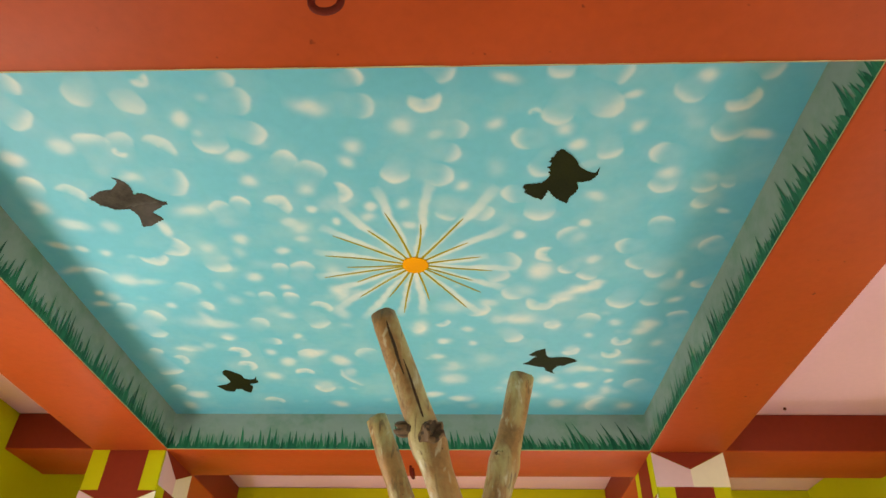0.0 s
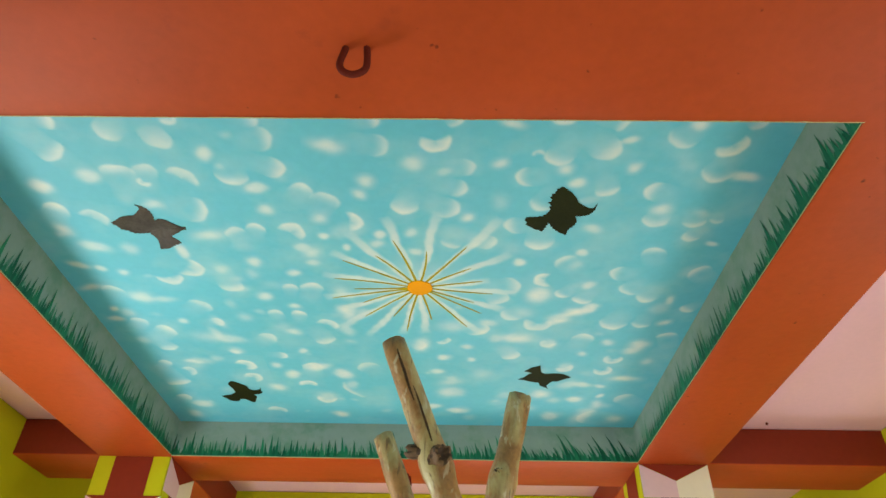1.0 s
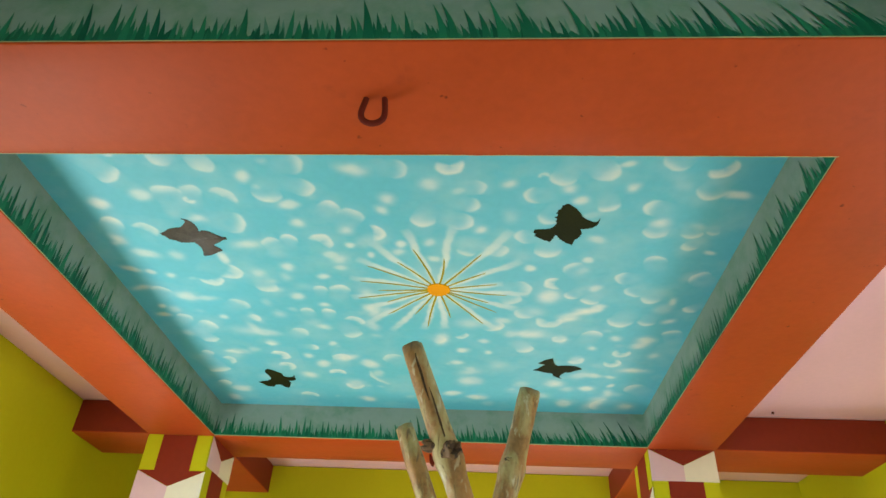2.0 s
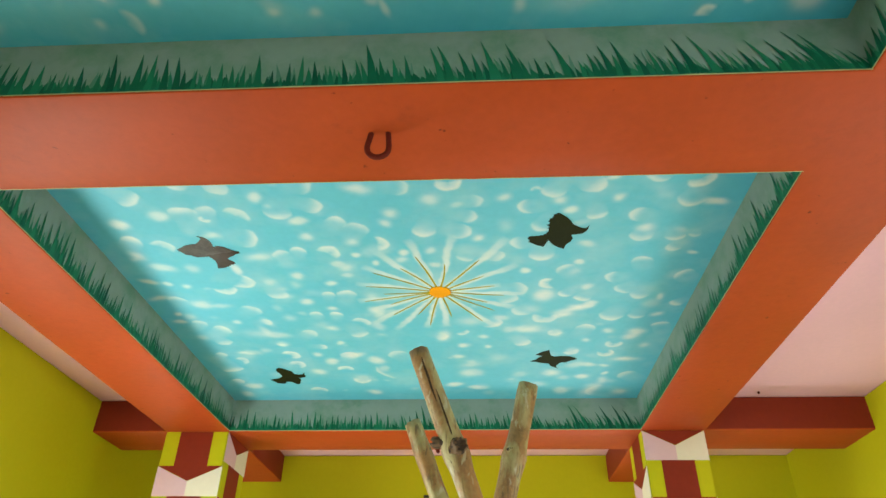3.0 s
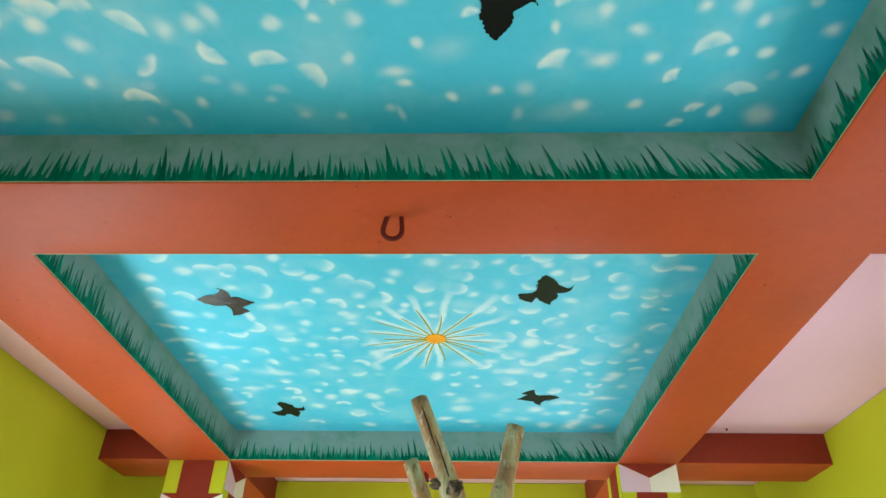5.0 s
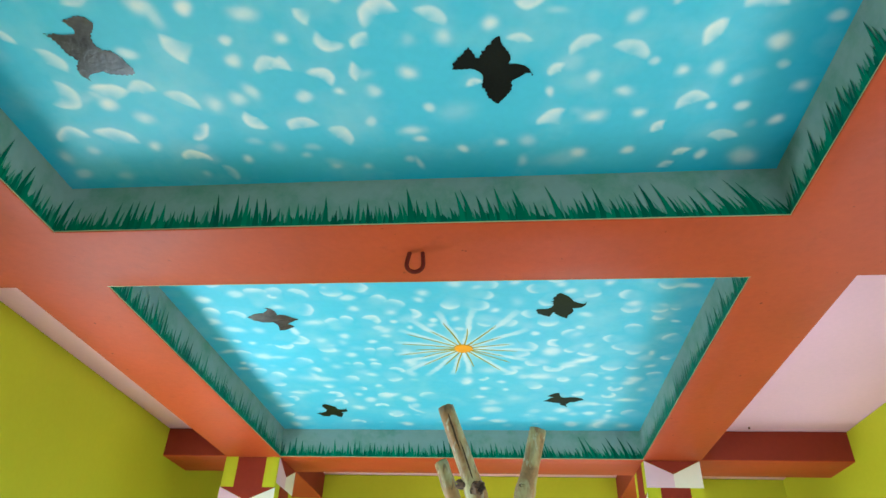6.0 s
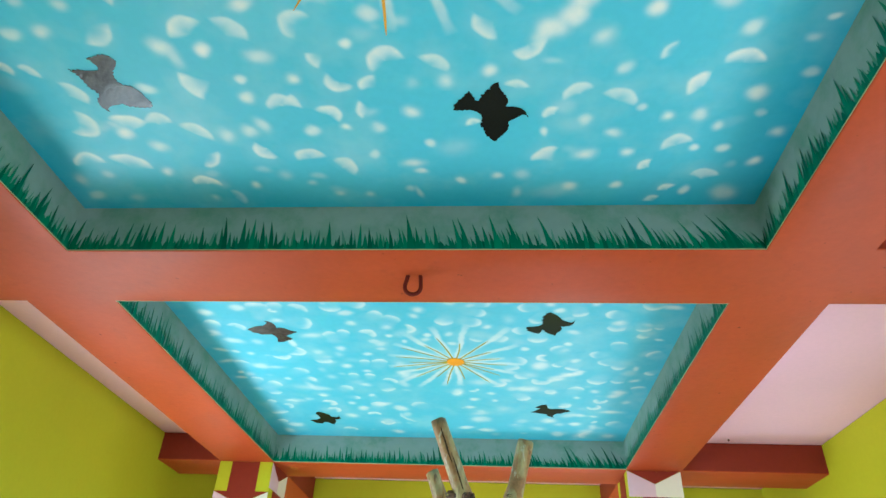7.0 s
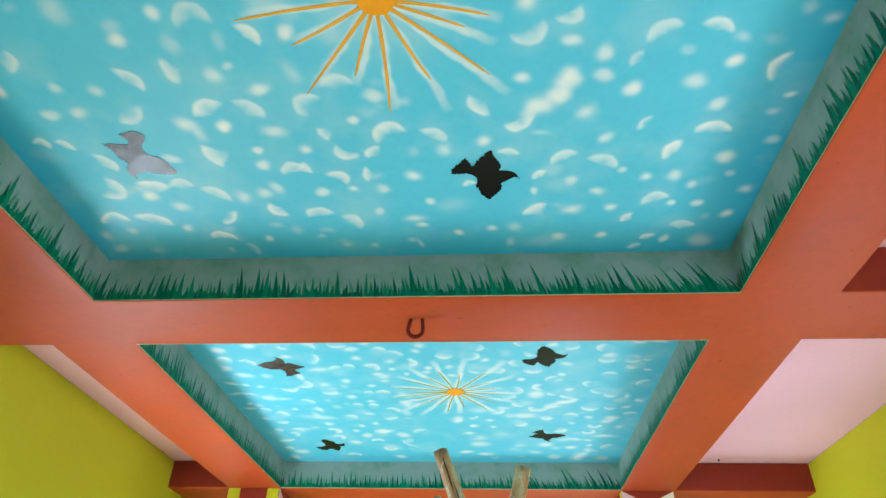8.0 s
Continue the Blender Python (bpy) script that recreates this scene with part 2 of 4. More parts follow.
def beam_grid():
    bm = bmesh.new()
    cache = {}

    def vert(x, y, z):
        if abs(x - XS[3]) < 1e-6:
            x += (NEAR_X - XS[3]) * min(1, max(0, (YS[4] - y) / (YS[4] - YS[3])))
        k = (round(x, 4), round(y, 4), round(z, 4))
        if k not in cache:
            inner = min(abs(x - XS[0]), abs(x - XS[5]), abs(y - YS[0]), abs(y - YS[7])) > 0.01
            d = noise.noise_vector((x * 3.1, y * 3.1, z)) * 0.0005 if inner and z < BEAM_Z + 0.01 else Vector()
            cache[k] = bm.verts.new((x + d.x, y + d.y, z + d.z * 0.5))
        return cache[k]

    def steps(a, b):
        n = max(1, round((b - a) / 0.12))
        return [a + (b - a) * k / n for k in range(n + 1)]

    def face(points, material):
        f = bm.faces.new([vert(*p) for p in points])
        f.material_index = material

    for i in range(5):
        for j in range(7):
            if not is_beam(i, j):
                continue
            sx, sy = steps(XS[i], XS[i + 1]), steps(YS[j], YS[j + 1])
            for x0, x1 in zip(sx, sx[1:]):
                for y0, y1 in zip(sy, sy[1:]):
                    face(((x0, y0, BEAM_Z), (x0, y1, BEAM_Z), (x1, y1, BEAM_Z), (x1, y0, BEAM_Z)), 0)
            for di, dj in ((-1, 0), (1, 0), (0, -1), (0, 1)):
                ni, nj = i + di, j + dj
                if not (0 <= ni < 5 and 0 <= nj < 7) or is_beam(ni, nj):
                    continue
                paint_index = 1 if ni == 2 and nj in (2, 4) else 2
                if di:
                    x = XS[i + (di > 0)]
                    for y0, y1 in zip(sy, sy[1:]):
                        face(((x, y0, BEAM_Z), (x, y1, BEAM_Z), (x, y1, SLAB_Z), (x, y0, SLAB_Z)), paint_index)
                else:
                    y = YS[j + (dj > 0)]
                    for x0, x1 in zip(sx, sx[1:]):
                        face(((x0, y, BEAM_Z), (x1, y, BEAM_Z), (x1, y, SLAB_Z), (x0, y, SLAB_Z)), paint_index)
    bmesh.ops.recalc_face_normals(bm, faces=bm.faces)
    sharp = [e for e in bm.edges if len(e.link_faces) == 2 and e.calc_face_angle(0) > 1 and max(v.co.z for v in e.verts) < BEAM_Z + 0.02]
    bmesh.ops.bevel(bm, geom=sharp, offset=0.005, segments=2, affect='EDGES', profile=0.6)
    for f in bm.faces:
        f.smooth = True
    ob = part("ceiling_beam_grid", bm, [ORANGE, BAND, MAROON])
    tagged(ob, "orange-red painted concrete beams crossing under the ceiling", "beam", kind="structure")


beam_grid()


def shell():
    def wall(name, boxes, material, label):
        bm = bmesh.new()
        for b in boxes:
            add_box(bm, *b)
        tagged(part(name, bm, material), label, "wall", kind="structure")
    T = 0.20
    x0, x1, y0, y1 = XS[0], XS[5], YS[0], YS[7]
    # openings in all four walls are out of view, cut to suit the lamps
    left = [(x0 - T, x0, a, b, 0, SLAB_Z) for a, b in ((y0, -1.75), (-0.25, 1.65), (2.91, 4.12), (4.64, y1))]
    left += [(x0 - T, x0, -1.75, -0.25, 0, 0.92), (x0 - T, x0, -1.75, -0.25, 1.92, SLAB_Z), (x0 - T, x0, 1.65, 2.91, 0, 0.80), (x0 - T, x0, 1.65, 2.91, 1.92, SLAB_Z), (x0 - T, x0, 4.12, 4.64, 0, 0.83), (x0 - T, x0, 4.12, 4.64, 1.87, SLAB_Z)]
    wall("wall_west", left, YELLOW, "mustard yellow painted plaster side wall")
    right = [(x1, x1 + T, a, b, 0, SLAB_Z) for a, b in ((y0, -1.6), (-0.1, 1.2), (3.0, y1))]
    right += [(x1, x1 + T, a, b, c, d) for a, b in ((-1.6, -0.1), (1.2, 3.0)) for c, d in ((0, 0.92), (1.92, SLAB_Z))]
    wall("wall_east", right, YELLOW, "mustard yellow painted plaster side wall")
    far = [(x0 - T, 0.1, y1, y1 + T, 0, SLAB_Z), (1.7, x1 + T, y1, y1 + T, 0, SLAB_Z), (0.1, 1.7, y1, y1 + T, 0, 0.85), (0.1, 1.7, y1, y1 + T, 1.85, SLAB_Z)]
    wall("wall_north", far, YELLOW, "mustard yellow end wall behind the last beam")
    # south wall and its doorway are unseen, added to admit sun and fill light
    wall("wall_south", [(x0 - T, 0.10, y0 - T, y0, 0, SLAB_Z), (2.30, x1 + T, y0 - T, y0, 0, SLAB_Z), (0.10, 2.30, y0 - T, y0, 2.10, SLAB_Z)], YELLOW, "unseen yellow end wall with a doorway added to let light in")
    bm = bmesh.new()
    add_box(bm, x0 - T, x1 + T, y0 - T, y1 + T, -0.12, 0)
    tagged(part("floor", bm, FLOOR), "grey cement floor", "floor", kind="structure")
    bm = bmesh.new()
    add_box(bm, x0 - T, x1 + T, y0 - T, y1 + T, SLAB_Z + 0.004, SLAB_Z + 0.15)
    tagged(part("ceiling", bm, PINK), "pale pink painted concrete ceiling slab", "ceiling", kind="structure")
    bm = bmesh.new()
    add_box(bm, -60, 60, -60, 60, -0.40, -0.13)
    tagged(part("ground", bm, EARTH), "bare earth outside the building", "ground", kind="structure")


shell()


# ---- painted sky panels ----
def sky_panel(x0, x1, y0, y1, strokes, shift, rays, flare, centre, rim_blue, body, moons):
    """A finely gridded ceiling panel; strokes(arc, dot) lays the airbrushed clouds into its paint."""
    step = 0.005
    nx, ny = round((x1 - x0) / step), round((y1 - y0) / step)
    gx, gy = np.linspace(x0, x1, nx + 1), np.linspace(y0, y1, ny + 1)
    X, Y = np.meshgrid(gx, gy)
    cloud = np.zeros_like(X)
    wob = random.Random(7)
    # wavy warp so that no stroke is a perfect arc
    WX = X + 0.004 * np.sin(Y * 31 + X * 13) + 0.0015 * np.sin(Y * 97 - X * 61)
    WY = Y + 0.004 * np.sin(X * 29 - Y * 17) + 0.0015 * np.sin(X * 89 + Y * 53)

    def lay(value, sl):
        cloud[sl] = 1 - (1 - cloud[sl]) * (1 - np.clip(value, 0, 1))

    def window(cx, cy, r):
        i0, i1 = np.searchsorted(gx, (cx - r, cx + r))
        j0, j1 = np.searchsorted(gy, (cy - r, cy + r))
        return (slice(j0, j1), slice(i0, i1))

    def arc(cx, cy, r, a0, a1, th, strength=1.0):
        """A crescent dab: crisp along its outer arc, fading inwards."""
        cx, cy = cx + shift[0], cy + shift[1]
        sl = window(cx, cy, r + 0.05)
        dx, dy = WX[sl] - cx, WY[sl] - cy
        d = np.hypot(dx, dy)
        mid, half = radians((a0 + a1) / 2), radians((a1 - a0) / 2) * 1.1 + 0.04
        strength *= body * wob.uniform(0.66, 0.98)
        outer = np.clip((r - d + 0.006) / 0.010, 0, 1)
        if moons and half < 1.75:
            e, side = dx * math.cos(mid) + dy * math.sin(mid), dy * math.cos(mid) - dx * math.sin(mid)
            ends = np.clip(1 - (side / (r * math.sin(min(half, math.pi / 2)))) ** 2, 0, 1)
            depth = np.clip(np.sqrt(np.clip(r * r - side * side, 0, None)) - e, 0, None)
            lay(strength * outer * np.exp(-(depth / (0.74 * th * (0.35 + 0.65 * ends ** 0.5))) ** 2.1) * ends ** 0.45, sl)
        else:
            u = (np.arctan2(dy, dx) - mid + math.pi) % (2 * math.pi) - math.pi
            ends = np.clip(1 - (u / half) ** 2, 0, 1)
            thick = min(0.9 * th, 0.75 * r) * (0.5 + 0.5 * ends ** 0.5) * (1 + 0.2 * np.sin(u * 2.3 + 90 * cx))
            lay(strength * outer * np.exp(-(np.clip(r - d, 0, None) / thick) ** 1.9) * np.clip(1.7 * ends, 0, 1) ** 0.8, sl)
        # thin overspray round the dab
        lay(0.16 * strength * np.exp(-((d - r + 0.5 * th) / (1.1 * th)) ** 2) * ends ** 0.5, sl)

    def dot(cx, cy, w, h, strength=1.0):
        cx, cy = cx + shift[0], cy + shift[1]
        a, b = w * 0.56, h * 0.56
        sl = window(cx, cy, max(a, b) * 1.7)
        tilt = wob.uniform(-0.35, 0.35)
        dx, dy = WX[sl] - cx, WY[sl] - cy
        dx, dy = dx * math.cos(tilt) + dy * math.sin(tilt), dy * math.cos(tilt) - dx * math.sin(tilt)
        q = (dx / a) ** 2 + (dy / b) ** 2
        lay(strength * body * wob.uniform(0.7, 0.92) * np.exp(-q ** wob.uniform(1.0, 1.7)), sl)

    strokes(arc, dot)
    for k in range(60):
        size = wob.uniform(0.02, 0.07)
        dot(wob.uniform(x0 + 0.1, x1 - 0.1), wob.uniform(y0 + 0.1, y1 - 0.1), size * wob.uniform(1, 1.8), size, wob.uniform(0.12, 0.38))
    # soft white glow of the rays
    cx, cy = centre
    for angle, reach in rays:
        c, s = math.cos(radians(angle)), math.sin(radians(angle))
        sl = window(cx, cy, reach + 0.05)
        along = (WX[sl] - cx) * c + (WY[sl] - cy) * s
        across = np.abs((WX[sl] - cx) * -s + (WY[sl] - cy) * c)
        width = 0.006 + flare * np.clip(along / reach, 0, 1)
        fade = np.clip((reach - along) / (0.30 * reach), 0, 1) * (along > 0)
        lay(0.66 * np.exp(-(across / width) ** 4) * fade ** 0.6, sl)
    sl = window(cx, cy, 0.4)
    lay(0.38 * np.exp(-(np.hypot(WX[sl] - cx, WY[sl] - cy) / 0.15) ** 2), sl)
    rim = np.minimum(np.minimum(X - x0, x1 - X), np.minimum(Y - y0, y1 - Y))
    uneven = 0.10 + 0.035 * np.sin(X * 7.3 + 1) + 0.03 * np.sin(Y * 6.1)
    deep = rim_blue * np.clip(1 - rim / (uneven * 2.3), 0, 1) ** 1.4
    me = bpy.data.meshes.new("sky_panel")
    n = (nx + 1) * (ny + 1)
    co = np.stack([X.ravel(), Y.ravel(), np.full(n, SLAB_Z)], 1)
    idx = np.arange(n).reshape(ny + 1, nx + 1)
    quads = np.stack([idx[:-1, :-1], idx[1:, :-1], idx[1:, 1:], idx[:-1, 1:]], -1).reshape(-1, 4)
    me.vertices.add(n)
    me.vertices.foreach_set("co", co.ravel())
    me.loops.add(quads.size)
    me.loops.foreach_set("vertex_index", quads.ravel())
    me.polygons.add(len(quads))
    me.polygons.foreach_set("loop_start", np.arange(0, quads.size, 4))
    me.update(calc_edges=True)
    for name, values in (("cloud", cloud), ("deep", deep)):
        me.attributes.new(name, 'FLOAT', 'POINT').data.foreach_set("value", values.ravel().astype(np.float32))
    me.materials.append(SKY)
    tagged(new("ceiling_sky_panel", me), "turquoise ceiling panel painted with cream clouds", "ceiling panel", kind="structure")


def far_clouds(arc, dot):
    arc(-1.08, 1.34, 0.048, -43, 53, 0.039)
    arc(-0.88, 1.37, 0.051, 72, 195, 0.046)
    arc(-0.70, 1.33, 0.026, -29, 170, 0.035)
    arc(-0.76, 1.40, 0.046, 14, 147, 0.088)
    arc(-1.11, 1.44, 0.061, 7, 105, 0.044)
    arc(-0.93, 1.59, 0.072, -139, -52, 0.042)
    arc(-0.85, 1.56, 0.046, -143, -11, 0.044)
    arc(-0.86, 1.59, 0.021, 13, 240, 0.037)
    arc(-0.74, 1.58, 0.049, -141, 39, 0.044)
    arc(-0.58, 1.55, 0.053, 35, 165, 0.038)
    arc(-0.48, 1.34, 0.028, -72, 54, 0.039)
    arc(-0.47, 1.41, 0.048, -70, 61, 0.036)
    arc(-0.46, 1.52, 0.047, -60, 109, 0.044)
    arc(-1.21, 1.74, 0.047, -142, 14, 0.048)
    arc(-1.10, 1.78, 0.046, -135, 50, 0.062)
    arc(-0.77, 1.72, 0.068, -45, 78, 0.037)
    arc(-0.64, 1.86, 0.043, -167, -48, 0.032)
    arc(-0.57, 1.83, 0.036, -164, 2, 0.034)
    arc(-0.45, 1.84, 0.050, -143, 44, 0.055)
    arc(-0.38, 1.63, 0.040, -134, 14, 0.038)
    arc(-0.14, 1.33, 0.032, -111, 65, 0.028)
    arc(-0.14, 1.43, 0.049, -74, 79, 0.033)
    arc(0.05, 1.41, 0.047, -27, 185, 0.062)
    arc(0.09, 1.31, 0.041, -4, 89, 0.031)
    arc(0.12, 1.52, 0.044, -62, 52, 0.032)
    arc(0.11, 1.61, 0.039, -48, 100, 0.034)
    arc(0.07, 1.70, 0.051, -58, 111, 0.038)
    arc(-0.05, 1.69, 0.047, 26, 192, 0.054)
    arc(-0.32, 1.69, 0.052, -123, 12, 0.037)
    arc(-0.24, 1.78, 0.044, -91, 96, 0.036)
    arc(0.41, 1.31, 0.038, 20, 173, 0.033)
    arc(0.34, 1.56, 0.044, 89, 251, 0.028)
    arc(0.42, 1.45, 0.051, 42, 178, 0.037)
    arc(0.35, 1.46, 0.018, 157, 351, 0.012)
    arc(0.40, 1.66, 0.057, 66, 170, 0.028)
    arc(0.32, 1.79, 0.046, 99, 243, 0.035)
    arc(0.40, 1.86, 0.058, 31, 151, 0.050)
    arc(0.10, 1.88, 0.041, 58, 172, 0.027)
    arc(0.21, 1.88, 0.039, -60, 113, 0.041)
    arc(0.54, 1.32, 0.049, -17, 62, 0.027)
    arc(0.54, 1.43, 0.052, -38, 120, 0.057)
    arc(0.76, 1.38, 0.048, 49, 194, 0.032)
    arc(0.90, 1.42, 0.046, -54, 158, 0.043)
    arc(0.90, 1.52, 0.051, 37, 190, 0.030)
    arc(0.93, 1.31, 0.044, -5, 89, 0.033)
    arc(0.74, 1.62, 0.043, 117, 282, 0.036)
    arc(0.77, 1.74, 0.047, 20, 186, 0.040)
    arc(0.58, 1.60, 0.043, 12, 135, 0.032)
    arc(0.89, 1.75, 0.043, 16, 137, 0.025)
    arc(0.96, 1.74, 0.025, 31, 152, 0.018)
    arc(0.91, 1.83, 0.037, 47, 194, 0.026)
    arc(0.81, 1.95, 0.046, 179, 331, 0.032)
    arc(-0.87, 2.05, 0.058, -60, 127, 0.037)
    arc(-0.96, 2.11, 0.048, -8, 177, 0.054)
    arc(-1.21, 2.22, 0.042, -153, -9, 0.039)
    arc(-0.74, 2.15, 0.055, 21, 133, 0.051)
    arc(-0.91, 2.32, 0.049, -116, 31, 0.048)
    arc(-0.52, 2.18, 0.031, -161, -4, 0.039)
    arc(-0.44, 2.20, 0.054, -137, -24, 0.039)
    arc(-0.61, 2.37, 0.034, -156, -16, 0.033)
    arc(-0.52, 2.38, 0.033, -158, -1, 0.033)
    arc(-1.20, 2.45, 0.039, -132, 20, 0.040)
    arc(-1.12, 2.53, 0.057, -106, 16, 0.045)
    arc(-0.87, 2.44, 0.032, -86, 72, 0.039)
    arc(-0.69, 2.57, 0.044, -130, 36, 0.046)
    arc(-1.16, 2.63, 0.059, 18, 108, 0.048)
    arc(-0.66, 2.72, 0.032, -86, 91, 0.038)
    arc(-0.84, 2.82, 0.048, -161, 84, 0.091)
    arc(-0.84, 2.95, 0.045, -161, 69, 0.075)
    arc(-1.21, 2.81, 0.031, -138, 31, 0.043)
    arc(-1.13, 2.89, 0.041, -129, 69, 0.047)
    arc(-1.23, 2.94, 0.097, 33, 106, 0.047)
    arc(-0.54, 2.84, 0.051, -164, -11, 0.074)
    arc(-0.59, 3.02, 0.043, -176, 11, 0.056)
    arc(-1.24, 3.18, 0.041, -139, 35, 0.053)
    arc(-0.80, 3.33, 0.049, -169, 22, 0.064)
    arc(-0.41, 2.45, 0.043, -163, 46, 0.056)
    arc(-0.45, 2.55, 0.058, 22, 124, 0.045)
    arc(-0.27, 2.84, 0.056, 169, 312, 0.045)
    arc(-0.52, 3.17, 0.046, 2, 219, 0.077)
    arc(-0.24, 3.00, 0.178, 126, 181, 0.027)
    arc(0.06, 2.57, 0.034, -47, 145, 0.042)
    arc(-0.05, 2.61, 0.041, -43, 103, 0.039)
    arc(0.36, 2.69, 0.046, -30, 139, 0.064)
    arc(0.30, 2.15, 0.060, -80, 63, 0.043)
    arc(0.27, 2.23, 0.049, -26, 138, 0.049)
    arc(0.35, 2.35, 0.050, 49, 222, 0.045)
    arc(0.20, 2.47, 0.053, -39, 109, 0.047)
    arc(0.51, 2.00, 0.045, 162, 297, 0.033)
    arc(0.72, 2.06, 0.046, 112, 262, 0.030)
    arc(1.01, 2.06, 0.047, 152, 302, 0.028)
    arc(0.45, 2.11, 0.042, 77, 279, 0.033)
    arc(0.53, 2.19, 0.039, 61, 194, 0.027)
    arc(0.61, 2.22, 0.043, 48, 176, 0.035)
    arc(0.45, 2.42, 0.059, -24, 204, 0.053)
    arc(0.78, 2.15, 0.047, 65, 201, 0.028)
    arc(0.85, 2.20, 0.050, 58, 173, 0.042)
    arc(1.03, 2.29, 0.034, 78, 187, 0.040)
    arc(0.76, 2.40, 0.057, 24, 198, 0.046)
    arc(0.87, 2.40, 0.046, 48, 153, 0.034)
    arc(1.01, 2.54, 0.059, -151, -65, 0.029)
    arc(0.65, 2.56, 0.056, -141, -13, 0.044)
    arc(0.51, 2.59, 0.033, -6, 234, 0.052)
    arc(0.82, 2.72, 0.043, -36, 216, 0.061)
    arc(0.79, 2.83, 0.040, -56, 199, 0.057)
    arc(0.62, 2.81, 0.038, -51, 170, 0.061)
    arc(0.97, 3.14, 0.064, 165, 283, 0.050)
    arc(0.87, 3.37, 0.109, 146, 241, 0.052)
    dot(-0.52, 1.62, 0.067, 0.043)
    dot(-0.64, 1.47, 0.044, 0.048)
    dot(-1.03, 1.57, 0.066, 0.050)
    dot(-1.20, 1.62, 0.060, 0.054)
    dot(-1.23, 1.84, 0.046, 0.057)
    dot(-0.87, 1.70, 0.044, 0.038)
    dot(-0.51, 1.72, 0.043, 0.041)
    dot(-0.56, 1.39, 0.030, 0.028, 0.4)
    dot(-0.74, 1.86, 0.092, 0.042)
    dot(-0.27, 1.43, 0.077, 0.044)
    dot(-0.02, 1.50, 0.055, 0.049)
    dot(0.07, 1.54, 0.040, 0.030, 0.5)
    dot(-0.17, 1.58, 0.041, 0.045)
    dot(-0.20, 1.64, 0.037, 0.042)
    dot(-0.34, 1.76, 0.044, 0.048)
    dot(0.15, 1.75, 0.038, 0.036)
    dot(-0.04, 1.83, 0.036, 0.043)
    dot(-0.15, 1.85, 0.036, 0.039)
    dot(-0.16, 1.90, 0.041, 0.035)
    dot(-0.27, 1.92, 0.027, 0.035)
    dot(-0.03, 1.94, 0.042, 0.036)
    dot(-0.34, 1.86, 0.029, 0.034)
    dot(0.27, 1.34, 0.058, 0.029)
    dot(0.24, 1.50, 0.041, 0.033)
    dot(0.44, 1.52, 0.039, 0.038)
    dot(0.48, 1.58, 0.045, 0.036)
    dot(0.55, 1.94, 0.037, 0.035)
    dot(0.25, 1.67, 0.050, 0.072, 0.35)
    dot(0.61, 1.40, 0.044, 0.022)
    dot(0.79, 1.34, 0.043, 0.034)
    dot(0.64, 1.51, 0.034, 0.038)
    dot(0.98, 1.55, 0.079, 0.036)
    dot(0.77, 1.70, 0.059, 0.040)
    dot(0.99, 1.88, 0.039, 0.024)
    dot(0.57, 1.80, 0.062, 0.037)
    dot(0.91, 1.72, 0.042, 0.030, 0.4)
    dot(0.53, 1.66, 0.066, 0.029, 0.4)
    dot(-1.16, 1.93, 0.096, 0.052)
    dot(-0.62, 2.01, 0.043, 0.052)
    dot(-0.75, 2.06, 0.040, 0.042)
    dot(-1.27, 2.04, 0.059, 0.036)
    dot(-1.20, 2.06, 0.040, 0.029)
    dot(-1.12, 2.09, 0.036, 0.030)
    dot(-0.48, 2.08, 0.044, 0.034)
    dot(-1.28, 2.19, 0.083, 0.031)
    dot(-1.12, 2.25, 0.085, 0.064)
    dot(-1.03, 2.27, 0.086, 0.032, 0.6)
    dot(-0.63, 2.24, 0.052, 0.046)
    dot(-0.52, 2.31, 0.039, 0.032)
    dot(-1.26, 2.34, 0.031, 0.025)
    dot(-1.28, 2.42, 0.057, 0.036)
    dot(-1.01, 2.43, 0.040, 0.035)
    dot(-0.94, 2.56, 0.140, 0.076, 0.4)
    dot(-0.56, 2.51, 0.057, 0.045)
    dot(-0.86, 2.69, 0.037, 0.030)
    dot(-0.55, 2.68, 0.034, 0.039)
    dot(-1.08, 2.79, 0.062, 0.033)
    dot(-0.70, 2.82, 0.040, 0.043)
    dot(-0.64, 2.91, 0.064, 0.066)
    dot(-0.74, 3.05, 0.066, 0.061)
    dot(-1.17, 3.25, 0.085, 0.068)
    dot(-1.24, 3.38, 0.059, 0.074)
    dot(-0.32, 2.21, 0.052, 0.073, 0.7)
    dot(-0.33, 2.33, 0.065, 0.055, 0.7)
    dot(-0.51, 2.83, 0.100, 0.053)
    dot(-0.40, 2.90, 0.071, 0.087)
    dot(0.04, 2.86, 0.054, 0.043)
    dot(0.06, 2.72, 0.036, 0.039)
    dot(0.19, 2.74, 0.034, 0.039)
    dot(0.17, 2.62, 0.042, 0.037)
    dot(0.25, 2.42, 0.055, 0.048)
    dot(0.10, 2.45, 0.088, 0.074, 0.7)
    dot(0.36, 2.54, 0.091, 0.061)
    dot(0.34, 2.00, 0.038, 0.037)
    dot(0.10, 2.97, 0.102, 0.056, 0.7)
    dot(0.08, 3.08, 0.066, 0.083)
    dot(0.00, 3.25, 0.083, 0.051, 0.7)
    dot(0.12, 3.29, 0.070, 0.052)
    dot(-0.47, 3.36, 0.051, 0.056)
    dot(0.61, 2.14, 0.043, 0.041)
    dot(0.43, 2.21, 0.082, 0.085)
    dot(0.53, 2.38, 0.086, 0.056)
    dot(0.59, 2.33, 0.085, 0.054)
    dot(0.64, 2.30, 0.050, 0.046)
    dot(0.94, 2.24, 0.028, 0.053)
